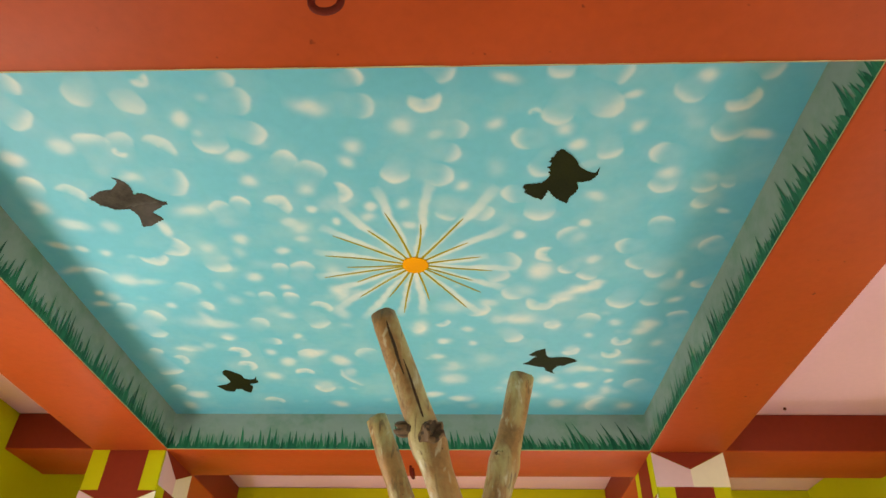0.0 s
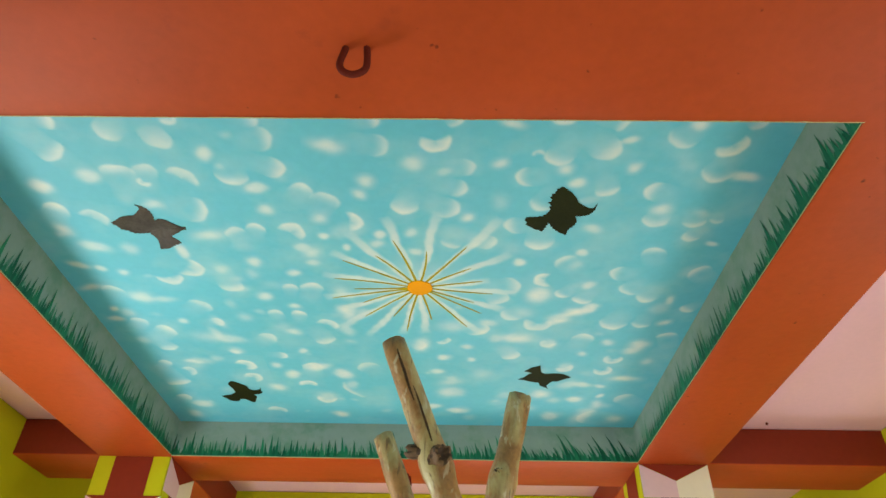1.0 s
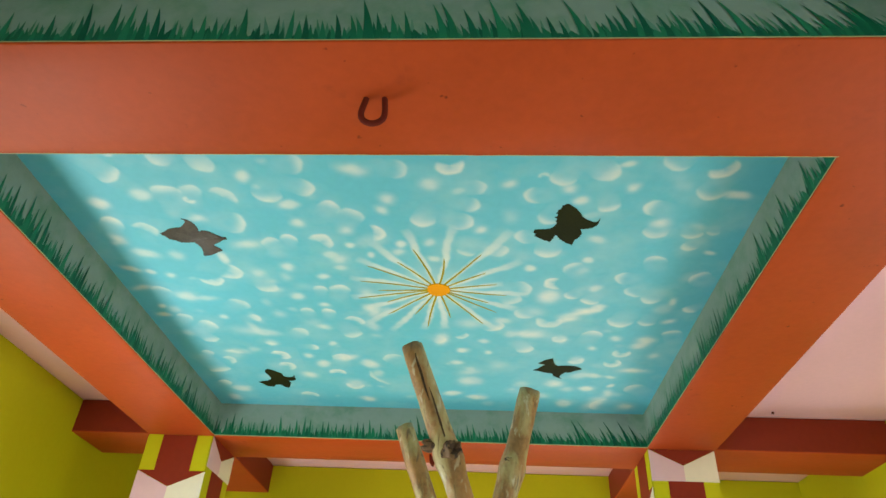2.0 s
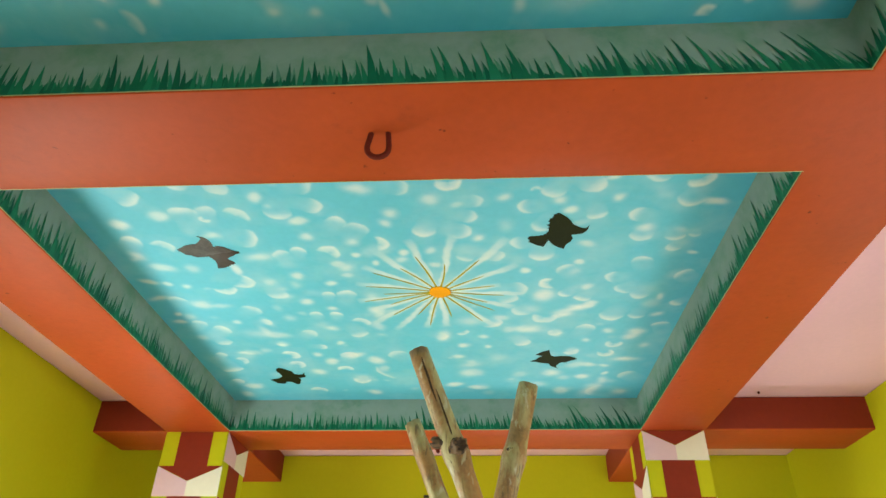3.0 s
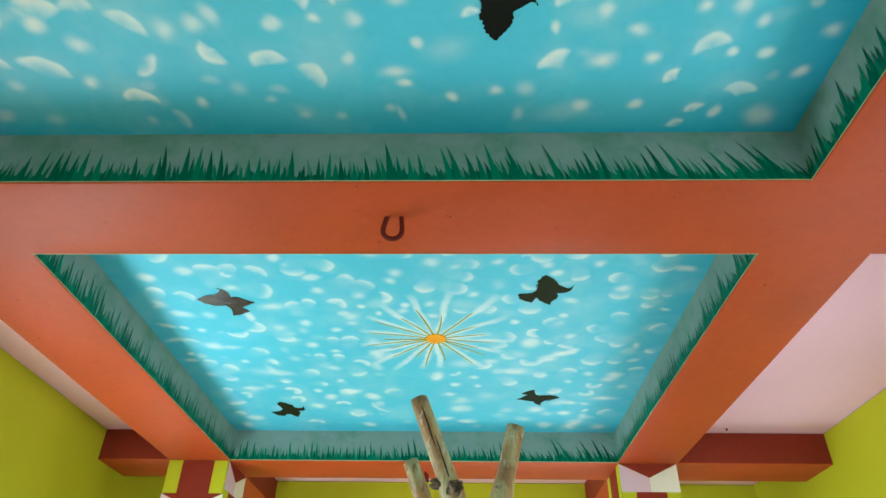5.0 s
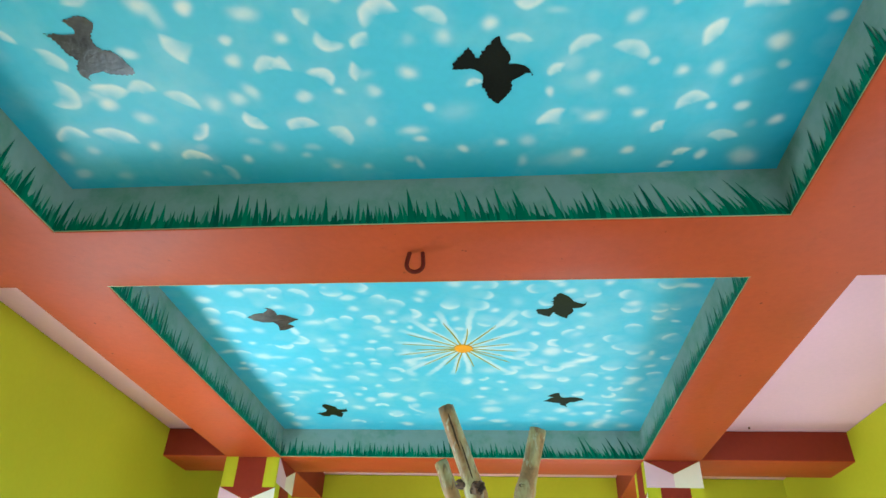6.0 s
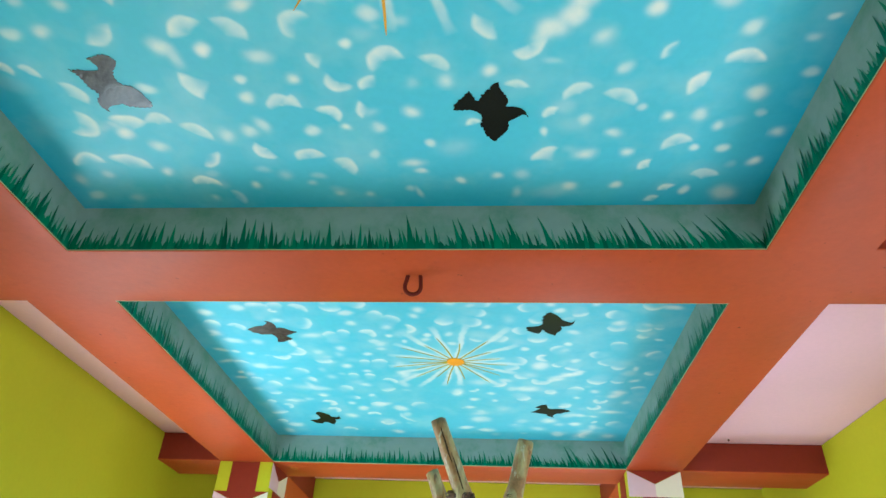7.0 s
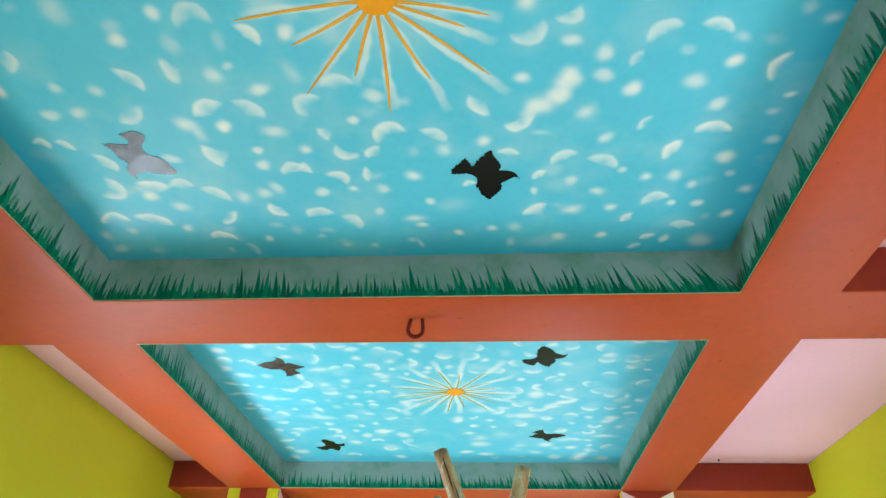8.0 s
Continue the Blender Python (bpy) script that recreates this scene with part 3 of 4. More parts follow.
    dot(0.96, 2.40, 0.047, 0.033)
    dot(0.77, 2.57, 0.045, 0.045)
    dot(0.90, 2.59, 0.068, 0.065)
    dot(0.88, 2.64, 0.069, 0.047)
    dot(0.67, 2.67, 0.028, 0.037)
    dot(0.97, 2.74, 0.042, 0.050, 0.7)
    dot(0.91, 2.91, 0.112, 0.044)
    dot(0.72, 2.98, 0.089, 0.044)
    dot(0.81, 2.99, 0.046, 0.034)
    dot(0.54, 3.09, 0.079, 0.071)
    dot(0.71, 3.14, 0.059, 0.049)
    dot(0.83, 3.20, 0.043, 0.076)
    dot(0.61, 3.35, 0.070, 0.096)
    dot(0.95, 3.38, 0.062, 0.069)
    dot(0.83, 3.10, 0.032, 0.048)
    dot(0.55, 2.01, 0.042, 0.044, 0.4)
    dot(-1.04, 1.94, 0.049, 0.05, 0.7)
    dot(-0.86, 1.95, 0.037, 0.077, 0.9)
    dot(-0.43, 1.92, 0.048, 0.045, 0.8)
    dot(-0.4, 1.95, 0.054, 0.054, 0.9)
    dot(-0.4, 2.01, 0.045, 0.032, 0.8)
    dot(-0.64, 2.09, 0.039, 0.051, 0.5)
    dot(-0.78, 2.3, 0.036, 0.049, 0.4)
    dot(-0.86, 2.44, 0.035, 0.075, 0.8)
    dot(-0.9, 2.53, 0.036, 0.084, 0.6)
    dot(-0.85, 2.58, 0.12, 0.052, 0.7)
    dot(-0.74, 2.4, 0.051, 0.047, 0.5)
    dot(-0.85, 2.68, 0.056, 0.055, 0.6)
    dot(-1.04, 2.78, 0.096, 0.052, 0.6)
    dot(-0.96, 2.76, 0.048, 0.045, 0.5)
    dot(-1.23, 2.6, 0.046, 0.053, 0.5)
    dot(-1.21, 2.37, 0.051, 0.051, 0.5)
    dot(-1.26, 2.34, 0.037, 0.04, 0.5)
    dot(-0.31, 2.36, 0.056, 0.09, 0.8)
    dot(-0.34, 2.49, 0.049, 0.082, 0.7)
    dot(-0.25, 2.35, 0.05, 0.05, 0.5)
    dot(-0.03, 2.61, 0.06, 0.099, 0.9)
    dot(0.07, 2.72, 0.055, 0.043, 0.7)
    dot(0.1, 2.93, 0.049, 0.049, 0.5)
    dot(0.13, 3.08, 0.068, 0.09, 0.7)
    dot(0.24, 2.88, 0.071, 0.074, 0.5)
    dot(0.37, 3.11, 0.068, 0.068, 0.5)
    dot(0.48, 3.25, 0.088, 0.065, 0.6)
    dot(0.29, 2.55, 0.05, 0.061, 0.5)
    dot(0.4, 2.54, 0.073, 0.061, 0.7)
    dot(0.52, 2.59, 0.053, 0.074, 0.7)
    dot(0.49, 2.85, 0.07, 0.046, 0.6)
    dot(0.62, 2.8, 0.062, 0.064, 0.6)
    dot(0.71, 3.14, 0.075, 0.054, 0.7)
    dot(0.61, 3.16, 0.062, 0.055, 0.5)
    dot(0.65, 2.98, 0.082, 0.064, 0.6)
    dot(0.78, 3.34, 0.064, 0.17, 0.7)
    dot(-0.37, 3.01, 0.05, 0.066, 0.6)
    dot(-0.51, 3.15, 0.087, 0.086, 0.8)
    dot(-0.48, 3.35, 0.073, 0.052, 0.6)
    dot(0.15, 3.3, 0.079, 0.05, 0.6)
    dot(0.01, 3.25, 0.078, 0.049, 0.7)
    for k in range(6):
        dot(0.505 + k * 0.029, 2.411 - k * 0.026 + 0.012 * math.sin(2 * k), 0.042, 0.026, 0.75)

def near_clouds(arc, dot):
    arc(-0.86, -0.13, 0.051, -102, 35, 0.037)
    arc(-0.68, -0.17, 0.053, 112, 222, 0.037)
    arc(-0.58, -0.33, 0.051, 166, 369, 0.037, 0.6)
    arc(-1.18, -0.23, 0.051, -31, 87, 0.030)
    arc(-1.25, 0.11, 0.029, -149, 28, 0.027)
    arc(-1.18, 0.13, 0.034, -120, 21, 0.036)
    arc(-0.92, -0.04, 0.067, 3, 112, 0.035)
    arc(-0.65, -0.00, 0.057, 178, 316, 0.040)
    arc(-0.55, 0.01, 0.065, -111, 6, 0.042)
    arc(-0.65, 0.17, 0.086, 128, 203, 0.057)
    arc(-0.46, 0.27, 0.044, 172, 335, 0.037)
    arc(-1.11, 0.22, 0.059, -92, 27, 0.042)
    arc(-1.14, 0.33, 0.057, -67, 128, 0.036)
    arc(-0.98, 0.37, 0.075, -130, -39, 0.046)
    arc(-0.88, 0.34, 0.047, -158, -9, 0.040)
    arc(-0.78, 0.39, 0.053, -128, 28, 0.046)
    arc(-0.56, 0.46, 0.047, 66, 213, 0.051)
    arc(-1.20, 0.53, 0.059, -171, -12, 0.023)
    arc(-1.07, 0.55, 0.075, -130, -6, 0.040)
    arc(-0.79, 0.49, 0.054, -14, 100, 0.025)
    arc(-0.83, 0.64, 0.044, -180, 3, 0.044)
    arc(-0.76, 0.72, 0.046, -89, 45, 0.026, 0.6)
    arc(-0.47, -0.27, 0.046, -101, 28, 0.033)
    arc(-0.25, -0.08, 0.053, -156, -20, 0.030)
    arc(-0.34, -0.02, 0.050, 121, 313, 0.029)
    arc(-0.30, 0.08, 0.049, 109, 185, 0.026)
    arc(-0.27, 0.18, 0.038, 30, 223, 0.046)
    arc(-0.12, 0.11, 0.053, 154, 342, 0.038)
    arc(0.00, 0.13, 0.048, -126, 12, 0.037)
    arc(-0.17, 0.20, 0.046, 167, 276, 0.026)
    arc(-0.19, 0.29, 0.046, 132, 219, 0.020)
    arc(0.18, -0.02, 0.056, 92, 205, 0.035)
    arc(0.27, 0.06, 0.046, -18, 150, 0.038)
    arc(0.29, -0.26, 0.046, -23, 163, 0.036)
    arc(0.39, -0.31, 0.036, -28, 144, 0.035)
    arc(-0.47, 0.27, 0.064, -42, 7, 0.041)
    arc(-0.33, 0.31, 0.042, -147, 34, 0.034)
    arc(-0.43, 0.51, 0.050, 175, 341, 0.045)
    arc(-0.33, 0.56, 0.051, -119, 40, 0.041)
    arc(0.12, 0.36, 0.026, 164, 329, 0.029)
    arc(0.24, 0.22, 0.035, -150, -21, 0.025)
    arc(0.43, 0.25, 0.048, 166, 315, 0.042)
    arc(0.36, 0.32, 0.031, 154, 296, 0.024)
    arc(0.37, 0.54, 0.069, -167, -81, 0.039)
    arc(0.65, -0.23, 0.048, 149, 316, 0.040)
    arc(0.77, -0.23, 0.041, -141, 6, 0.027)
    arc(0.60, -0.14, 0.035, 159, 264, 0.024, 0.6)
    arc(1.00, -0.10, 0.058, 137, 262, 0.018)
    arc(0.86, 0.14, 0.052, -176, -13, 0.035)
    arc(0.67, 0.10, 0.042, 154, 254, 0.016)
    arc(0.77, 0.22, 0.048, 145, 277, 0.038)
    arc(0.54, 0.27, 0.050, -142, 16, 0.037)
    arc(0.75, 0.47, 0.048, 163, 335, 0.038)
    arc(0.69, 0.57, 0.038, 154, 265, 0.034)
    arc(0.87, 0.64, 0.054, -149, -27, 0.043)
    arc(0.77, 0.69, 0.033, 173, 306, 0.029)
    arc(0.74, 0.76, 0.035, -173, -67, 0.021)
    dot(-0.67, -0.26, 0.039, 0.060, 0.4)
    dot(-0.68, -0.36, 0.037, 0.037)
    dot(-0.81, -0.32, 0.046, 0.038, 0.4)
    dot(-0.81, -0.28, 0.043, 0.036)
    dot(-0.93, -0.38, 0.059, 0.076, 0.6)
    dot(-1.25, -0.12, 0.034, 0.050)
    dot(-1.07, -0.12, 0.033, 0.036, 0.7)
    dot(-0.96, -0.11, 0.033, 0.033, 0.7)
    dot(-1.15, -0.02, 0.049, 0.037)
    dot(-1.06, -0.02, 0.042, 0.036)
    dot(-0.59, -0.15, 0.045, 0.044)
    dot(-0.54, -0.18, 0.029, 0.024, 0.6)
    dot(-0.75, 0.04, 0.053, 0.052)
    dot(-0.63, 0.05, 0.043, 0.041)
    dot(-0.72, 0.08, 0.033, 0.065, 0.7)
    dot(-0.48, -0.09, 0.057, 0.031)
    dot(-0.48, 0.08, 0.060, 0.041)
    dot(-0.56, 0.16, 0.030, 0.027)
    dot(-0.56, 0.23, 0.041, 0.041)
    dot(-0.85, 0.19, 0.053, 0.035)
    dot(-1.01, 0.38, 0.049, 0.048)
    dot(-0.92, 0.44, 0.045, 0.042)
    dot(-0.68, 0.39, 0.036, 0.052)
    dot(-0.60, 0.38, 0.040, 0.045)
    dot(-0.55, 0.35, 0.032, 0.050)
    dot(-0.95, 0.57, 0.034, 0.030)
    dot(-1.28, 0.61, 0.031, 0.058, 0.6)
    dot(-1.17, 0.58, 0.039, 0.032, 0.6)
    dot(-1.27, 0.70, 0.057, 0.043, 0.6)
    dot(-1.12, 0.71, 0.046, 0.034, 0.4)
    dot(-0.66, 0.65, 0.027, 0.031)
    dot(-0.83, 0.72, 0.027, 0.025, 0.5)
    dot(-0.54, 0.59, 0.043, 0.036, 0.4)
    dot(-0.61, 0.56, 0.042, 0.029, 0.4)
    dot(-0.35, -0.28, 0.039, 0.043)
    dot(-0.37, -0.15, 0.035, 0.062, 0.5)
    dot(-0.54, -0.26, 0.031, 0.058, 0.3)
    dot(-0.15, -0.05, 0.047, 0.045)
    dot(-0.23, 0.04, 0.031, 0.028)
    dot(-0.40, 0.16, 0.033, 0.032)
    dot(0.04, 0.18, 0.036, 0.042)
    dot(-0.06, 0.19, 0.033, 0.037, 0.4)
    dot(0.33, 0.01, 0.066, 0.050)
    dot(0.38, -0.03, 0.059, 0.052)
    dot(0.40, -0.08, 0.057, 0.041)
    dot(0.41, -0.11, 0.047, 0.040)
    dot(0.28, -0.10, 0.038, 0.033)
    dot(0.28, -0.34, 0.042, 0.039)
    dot(0.40, -0.22, 0.045, 0.033)
    dot(-0.28, 0.36, 0.028, 0.024)
    dot(-0.39, 0.38, 0.044, 0.038)
    dot(-0.18, 0.37, 0.035, 0.036)
    dot(-0.07, 0.30, 0.042, 0.035)
    dot(-0.02, 0.44, 0.032, 0.032)
    dot(-0.21, 0.49, 0.029, 0.039)
    dot(0.17, 0.15, 0.036, 0.040)
    dot(-0.09, 0.54, 0.058, 0.027)
    dot(-0.07, 0.58, 0.038, 0.021)
    dot(0.07, 0.63, 0.030, 0.029)
    dot(0.19, 0.61, 0.030, 0.028)
    dot(0.33, 0.40, 0.019, 0.036)
    dot(0.47, 0.50, 0.055, 0.039)
    dot(0.45, 0.35, 0.034, 0.036)
    dot(0.27, 0.60, 0.041, 0.049, 0.5)
    dot(0.44, 0.67, 0.042, 0.037)
    dot(0.26, 0.70, 0.029, 0.045, 0.6)
    dot(-0.11, 0.67, 0.030, 0.030, 0.6)
    dot(-0.08, 0.69, 0.017, 0.053, 0.6)
    dot(-0.45, 0.64, 0.030, 0.023, 0.5)
    dot(-0.37, 0.70, 0.031, 0.023, 0.5)
    dot(-0.26, 0.70, 0.030, 0.023, 0.5)
    dot(0.34, 0.12, 0.044, 0.020, 0.4)
    dot(-0.07, -0.03, 0.040, 0.030, 0.4)
    dot(0.50, -0.18, 0.039, 0.046)
    dot(0.50, -0.10, 0.043, 0.041)
    dot(0.85, -0.13, 0.039, 0.037)
    dot(0.84, -0.21, 0.038, 0.026, 0.5)
    dot(0.59, -0.05, 0.045, 0.047)
    dot(0.76, -0.07, 0.050, 0.047)
    dot(0.47, 0.04, 0.043, 0.037)
    dot(0.71, -0.18, 0.036, 0.031, 0.4)
    dot(0.84, 0.02, 0.045, 0.041)
    dot(1.04, -0.01, 0.029, 0.018)
    dot(1.01, 0.06, 0.033, 0.024, 0.6)
    dot(1.05, 0.18, 0.041, 0.032, 0.6)
    dot(0.93, 0.25, 0.050, 0.050)
    dot(0.54, 0.15, 0.038, 0.035)
    dot(0.79, 0.33, 0.036, 0.047)
    dot(0.85, 0.38, 0.026, 0.031)
    dot(0.70, 0.34, 0.030, 0.030)
    dot(0.61, 0.30, 0.026, 0.023, 0.6)
    dot(1.04, 0.41, 0.038, 0.031)
    dot(0.55, 0.41, 0.042, 0.030)
    dot(0.81, 0.48, 0.027, 0.027)
    dot(0.90, 0.48, 0.035, 0.033)
    dot(0.60, 0.50, 0.032, 0.033)
    dot(1.01, 0.55, 0.036, 0.034)
    dot(0.59, 0.66, 0.034, 0.029)
    dot(0.83, 0.69, 0.029, 0.038)
    dot(0.96, 0.71, 0.067, 0.069, 0.7)
    dot(0.96, 0.33, 0.029, 0.029, 0.5)
    dot(0.98, -0.29, 0.033, 0.035, 0.4)
    dot(1.05, -0.26, 0.037, 0.029, 0.7)
    for k in range(7):
        dot(0.300 + k * 0.019 - 0.010 * math.sin(k), 0.040 - k * 0.022, 0.044, 0.032, 0.8)

FAR_SUN, NEAR_SUN = (-0.025, 2.175), (-0.096, -0.353)
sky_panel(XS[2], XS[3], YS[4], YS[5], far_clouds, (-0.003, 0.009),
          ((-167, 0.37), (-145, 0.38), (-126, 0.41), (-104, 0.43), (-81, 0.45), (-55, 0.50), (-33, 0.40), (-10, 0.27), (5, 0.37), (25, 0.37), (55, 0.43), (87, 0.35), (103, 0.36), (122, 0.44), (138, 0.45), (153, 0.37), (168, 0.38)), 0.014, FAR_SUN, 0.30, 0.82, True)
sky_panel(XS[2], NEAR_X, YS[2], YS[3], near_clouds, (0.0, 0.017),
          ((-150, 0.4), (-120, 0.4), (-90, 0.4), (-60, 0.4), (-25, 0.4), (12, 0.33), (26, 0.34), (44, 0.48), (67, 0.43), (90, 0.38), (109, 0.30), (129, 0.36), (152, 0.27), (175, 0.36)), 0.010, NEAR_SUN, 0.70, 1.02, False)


def painted_sun(centre, radius, rays, width, material):
    top = empty("painted_sun", (centre[0], centre[1], SLAB_Z), "orange sun disc with ochre rays painted on the ceiling", "painting", "painted suns")
    rng = random.Random(round(centre[1] * 100))
    for angle, reach in rays:
        bm = bmesh.new()
        a, bend = radians(angle), rng.uniform(-0.006, 0.006)
        c, s = math.cos(a), math.sin(a)
        left, right = [], []
        for k in range(9):
            f = k / 8
            d = radius * 0.8 + (reach - radius * 0.8) * f
            w = width * (1 - 0.45 * f) * (1 + rng.uniform(-0.12, 0.12)) if k < 8 else 0.001
            o = bend * math.sin(f * math.pi)
            left.append((c * d - s * (o + w), s * d + c * (o + w), -0.0006))
            right.append((c * d - s * (o - w), s * d + c * (o - w), -0.0006))
        add_plate(bm, left + right[::-1], Vector((0, 0, -0.0008)))
        bmesh.ops.recalc_face_normals(bm, faces=bm.faces)
        part("ray", bm, material, top, "thin ochre yellow ray")
    bm = bmesh.new()
    ring = []
    for k in range(40):
        a = 2 * math.pi * k / 40
        r = radius * (1 + 0.03 * math.sin(3 * a + centre[1]) + 0.02 * math.sin(7 * a))
        ring.append((r * math.cos(a), r * math.sin(a), -0.0005))
    add_plate(bm, ring, Vector((0, 0, -0.0035)))
    bmesh.ops.recalc_face_normals(bm, faces=bm.faces)
    part("disc", bm, SUNPAINT, top, "solid orange disc")


painted_sun(FAR_SUN, 0.047, ((-170, 0.32), (-148, 0.32), (-127, 0.25), (-106, 0.30), (-82, 0.23), (-56, 0.31), (-34, 0.23), (-11, 0.24), (8, 0.28), (26, 0.23), (37, 0.30), (57, 0.34), (80, 0.24), (101, 0.33), (118, 0.24), (137, 0.31), (154, 0.25), (167, 0.35), (177, 0.25)), 0.0044, RAYPAINT)
painted_sun(NEAR_SUN, 0.047, ((-155, 0.33), (-130, 0.36), (-110, 0.3), (-88, 0.38), (-65, 0.3), (-40, 0.38), (-14, 0.3), (12, 0.29), (23, 0.24), (42, 0.38), (66, 0.29), (92, 0.39), (111, 0.26), (129, 0.39), (152, 0.28), (173, 0.38)), 0.0056, RAYORANGE)


# ---- bird silhouettes ----
def bird(place, outline, material, label):
    """A thin cut-out silhouette under the ceiling; outline in centimetres round its middle."""
    pts = [Vector((x / 100, y / 100, 0)) for x, y in outline]
    n, smooth = len(pts), []
    for i in range(n):
        a, b, c, d = pts[i - 1], pts[i], pts[(i + 1) % n], pts[(i + 2) % n]
        for f in (0, 0.17, 0.33, 0.5, 0.67, 0.83):
            p = 0.5 * (2 * b + (c - a) * f + (2 * a - 5 * b + 4 * c - d) * f * f + (3 * b - a - 3 * c + d) * f ** 3)
            smooth.append(p.lerp(b.lerp(c, f), 0.65))
    # feathered edge: small scallops that come and go along the outline
    run = 0.0
    for k, p in enumerate(smooth):
        q = smooth[(k + 1) % len(smooth)]
        run += (q - p).length
        side = Vector((q.y - p.y, p.x - q.x, 0))
        if side.length > 1e-6:
            gate = max(0.0, min(1.0, 0.5 + 2.2 * noise.noise((p.x * 18, p.y * 18, place[0]))))
            p += side.normalized() * 0.0020 * gate * math.sin(run * 420)
    bm = bmesh.new()
    add_plate(bm, [(p.x, p.y, -0.001) for p in smooth], Vector((0, 0, -0.0012)))
    bmesh.ops.recalc_face_normals(bm, faces=bm.faces)
    bmesh.ops.triangulate(bm, faces=[f for f in bm.faces if len(f.verts) > 4])
    ob = part("bird_silhouette", bm, material)
    ob.location = (*place, SLAB_Z)
    tagged(ob, label, "bird decoration", "bird silhouettes")


bird((0.446, 1.726), ((11.2, -4.2), (10.9, -0.8), (9.2, 1.4), (6.6, 2.1), (5.2, 2.1), (6, 4.6), (5.3, 7), (3.8, 9), (3.3, 12), (2.1, 11.1), (1.4, 10.9), (0, 9.8), (-1.4, 8.4), (-2.6, 6.6), (-3.2, 5.5), (-3.9, 7.9), (-4.9, 10.2), (-6.1, 9.4), (-7.3, 9.1), (-8.3, 8.3), (-9.4, 7.5), (-10.7, 6.5), (-10.2, 5.4), (-11.2, 4.4), (-10.6, 2.9), (-7.8, 2.7), (-5.5, 2.2), (-4.1, 0.7), (-3.4, -1), (-3.9, -2.5), (-3.3, -3.2), (-4.4, -4.4), (-3.3, -5.6), (-4, -6.8), (-3.6, -8.4), (-2.7, -9.3), (-2.4, -10.9), (-0.7, -12), (0.9, -10.6), (2.5, -9.2), (4.3, -6.6), (5.1, -4.7), (7.2, -3), (9, -2), (10.4, -2)), OLIVE, "black songbird silhouette with spread wings on the ceiling")
bird((-0.927, 1.829), ((-12.3, -2.6), (-10.2, -3.9), (-8, -5.5), (-5.1, -6.3), (-3.4, -6.5), (-0.7, -9.1), (0, -10.6), (-1.1, -11.9), (0.6, -11.3), (2.1, -10), (2.9, -8.2), (3.1, -6.1), (2.8, -4), (4.6, -4.8), (6.7, -4.2), (7.7, -3.2), (9.2, -1.8), (10.8, -0.7), (12.2, -0.4), (11.8, 0.7), (10.3, 1.2), (9, 2.3), (7.2, 3.4), (5.7, 4.6), (6.8, 6), (8.1, 7.8), (7.4, 8.6), (6, 9.2), (4.4, 10.3), (2.5, 11.5), (-0.5, 11.8), (0.1, 8.8), (0.3, 6.2), (-0.4, 4.2), (-1.3, 2.8), (-3.2, 3), (-6.4, 3), (-8.2, 1.6), (-10.2, 1), (-10.9, -0.7), (-11.8, -1.5)), GREY, "dark grey bird silhouette gliding on the ceiling")
bird((-0.938, 3.114), ((-10.8, 5.1), (-8.3, 3.9), (-5.9, 3.3), (-2.8, 0.2), (-3.2, -3.9), (-4.2, -8), (-3.5, -10.3), (-1.9, -12), (0.4, -10.9), (2.4, -8.6), (4.3, -6.9), (4.7, -3.3), (6.8, -2.1), (9.4, -2.7), (10.8, -5.1), (10.2, -1.5), (10.7, -1.5), (10.4, 0.9), (8.4, 2.1), (5.8, 2.7), (6.8, 5.1), (5.7, 8.2), (4.2, 12), (2.7, 11.4), (1.6, 10.1), (0.5, 8.2), (-2.3, 8.2), (-3.6, 10.8), (-5.8, 10.8), (-7.9, 10.1), (-9.1, 7.6)), OLIVE, "small black bird silhouette near the grass band")
bird((0.534, 2.914), ((-12.1, 2.2), (-9.7, 0.1), (-7.5, -3.6), (-5.8, -4.6), (-7.9, -5.2), (-9.9, -6.2), (-8.1, -8.3), (-7, -9.8), (-5.1, -10.8), (-3.3, -11.8), (-2.7, -7.7), (-1.9, -5.1), (0, -3.6), (2.9, -4.1), (6.1, -4.1), (8.4, -3.5), (10.6, -2), (12, -0.4), (10.4, 0.7), (8.1, 2.3), (6.3, 3.9), (4, 3.9), (2.5, 6.7), (1.7, 8.9), (3.1, 11.7), (0.6, 10), (-1.4, 8.3), (-2.2, 5.5), (-4.2, 5), (-7.4, 3.9), (-9.5, 2.8)), OLIVE, "small black bird silhouette flying level on the ceiling")
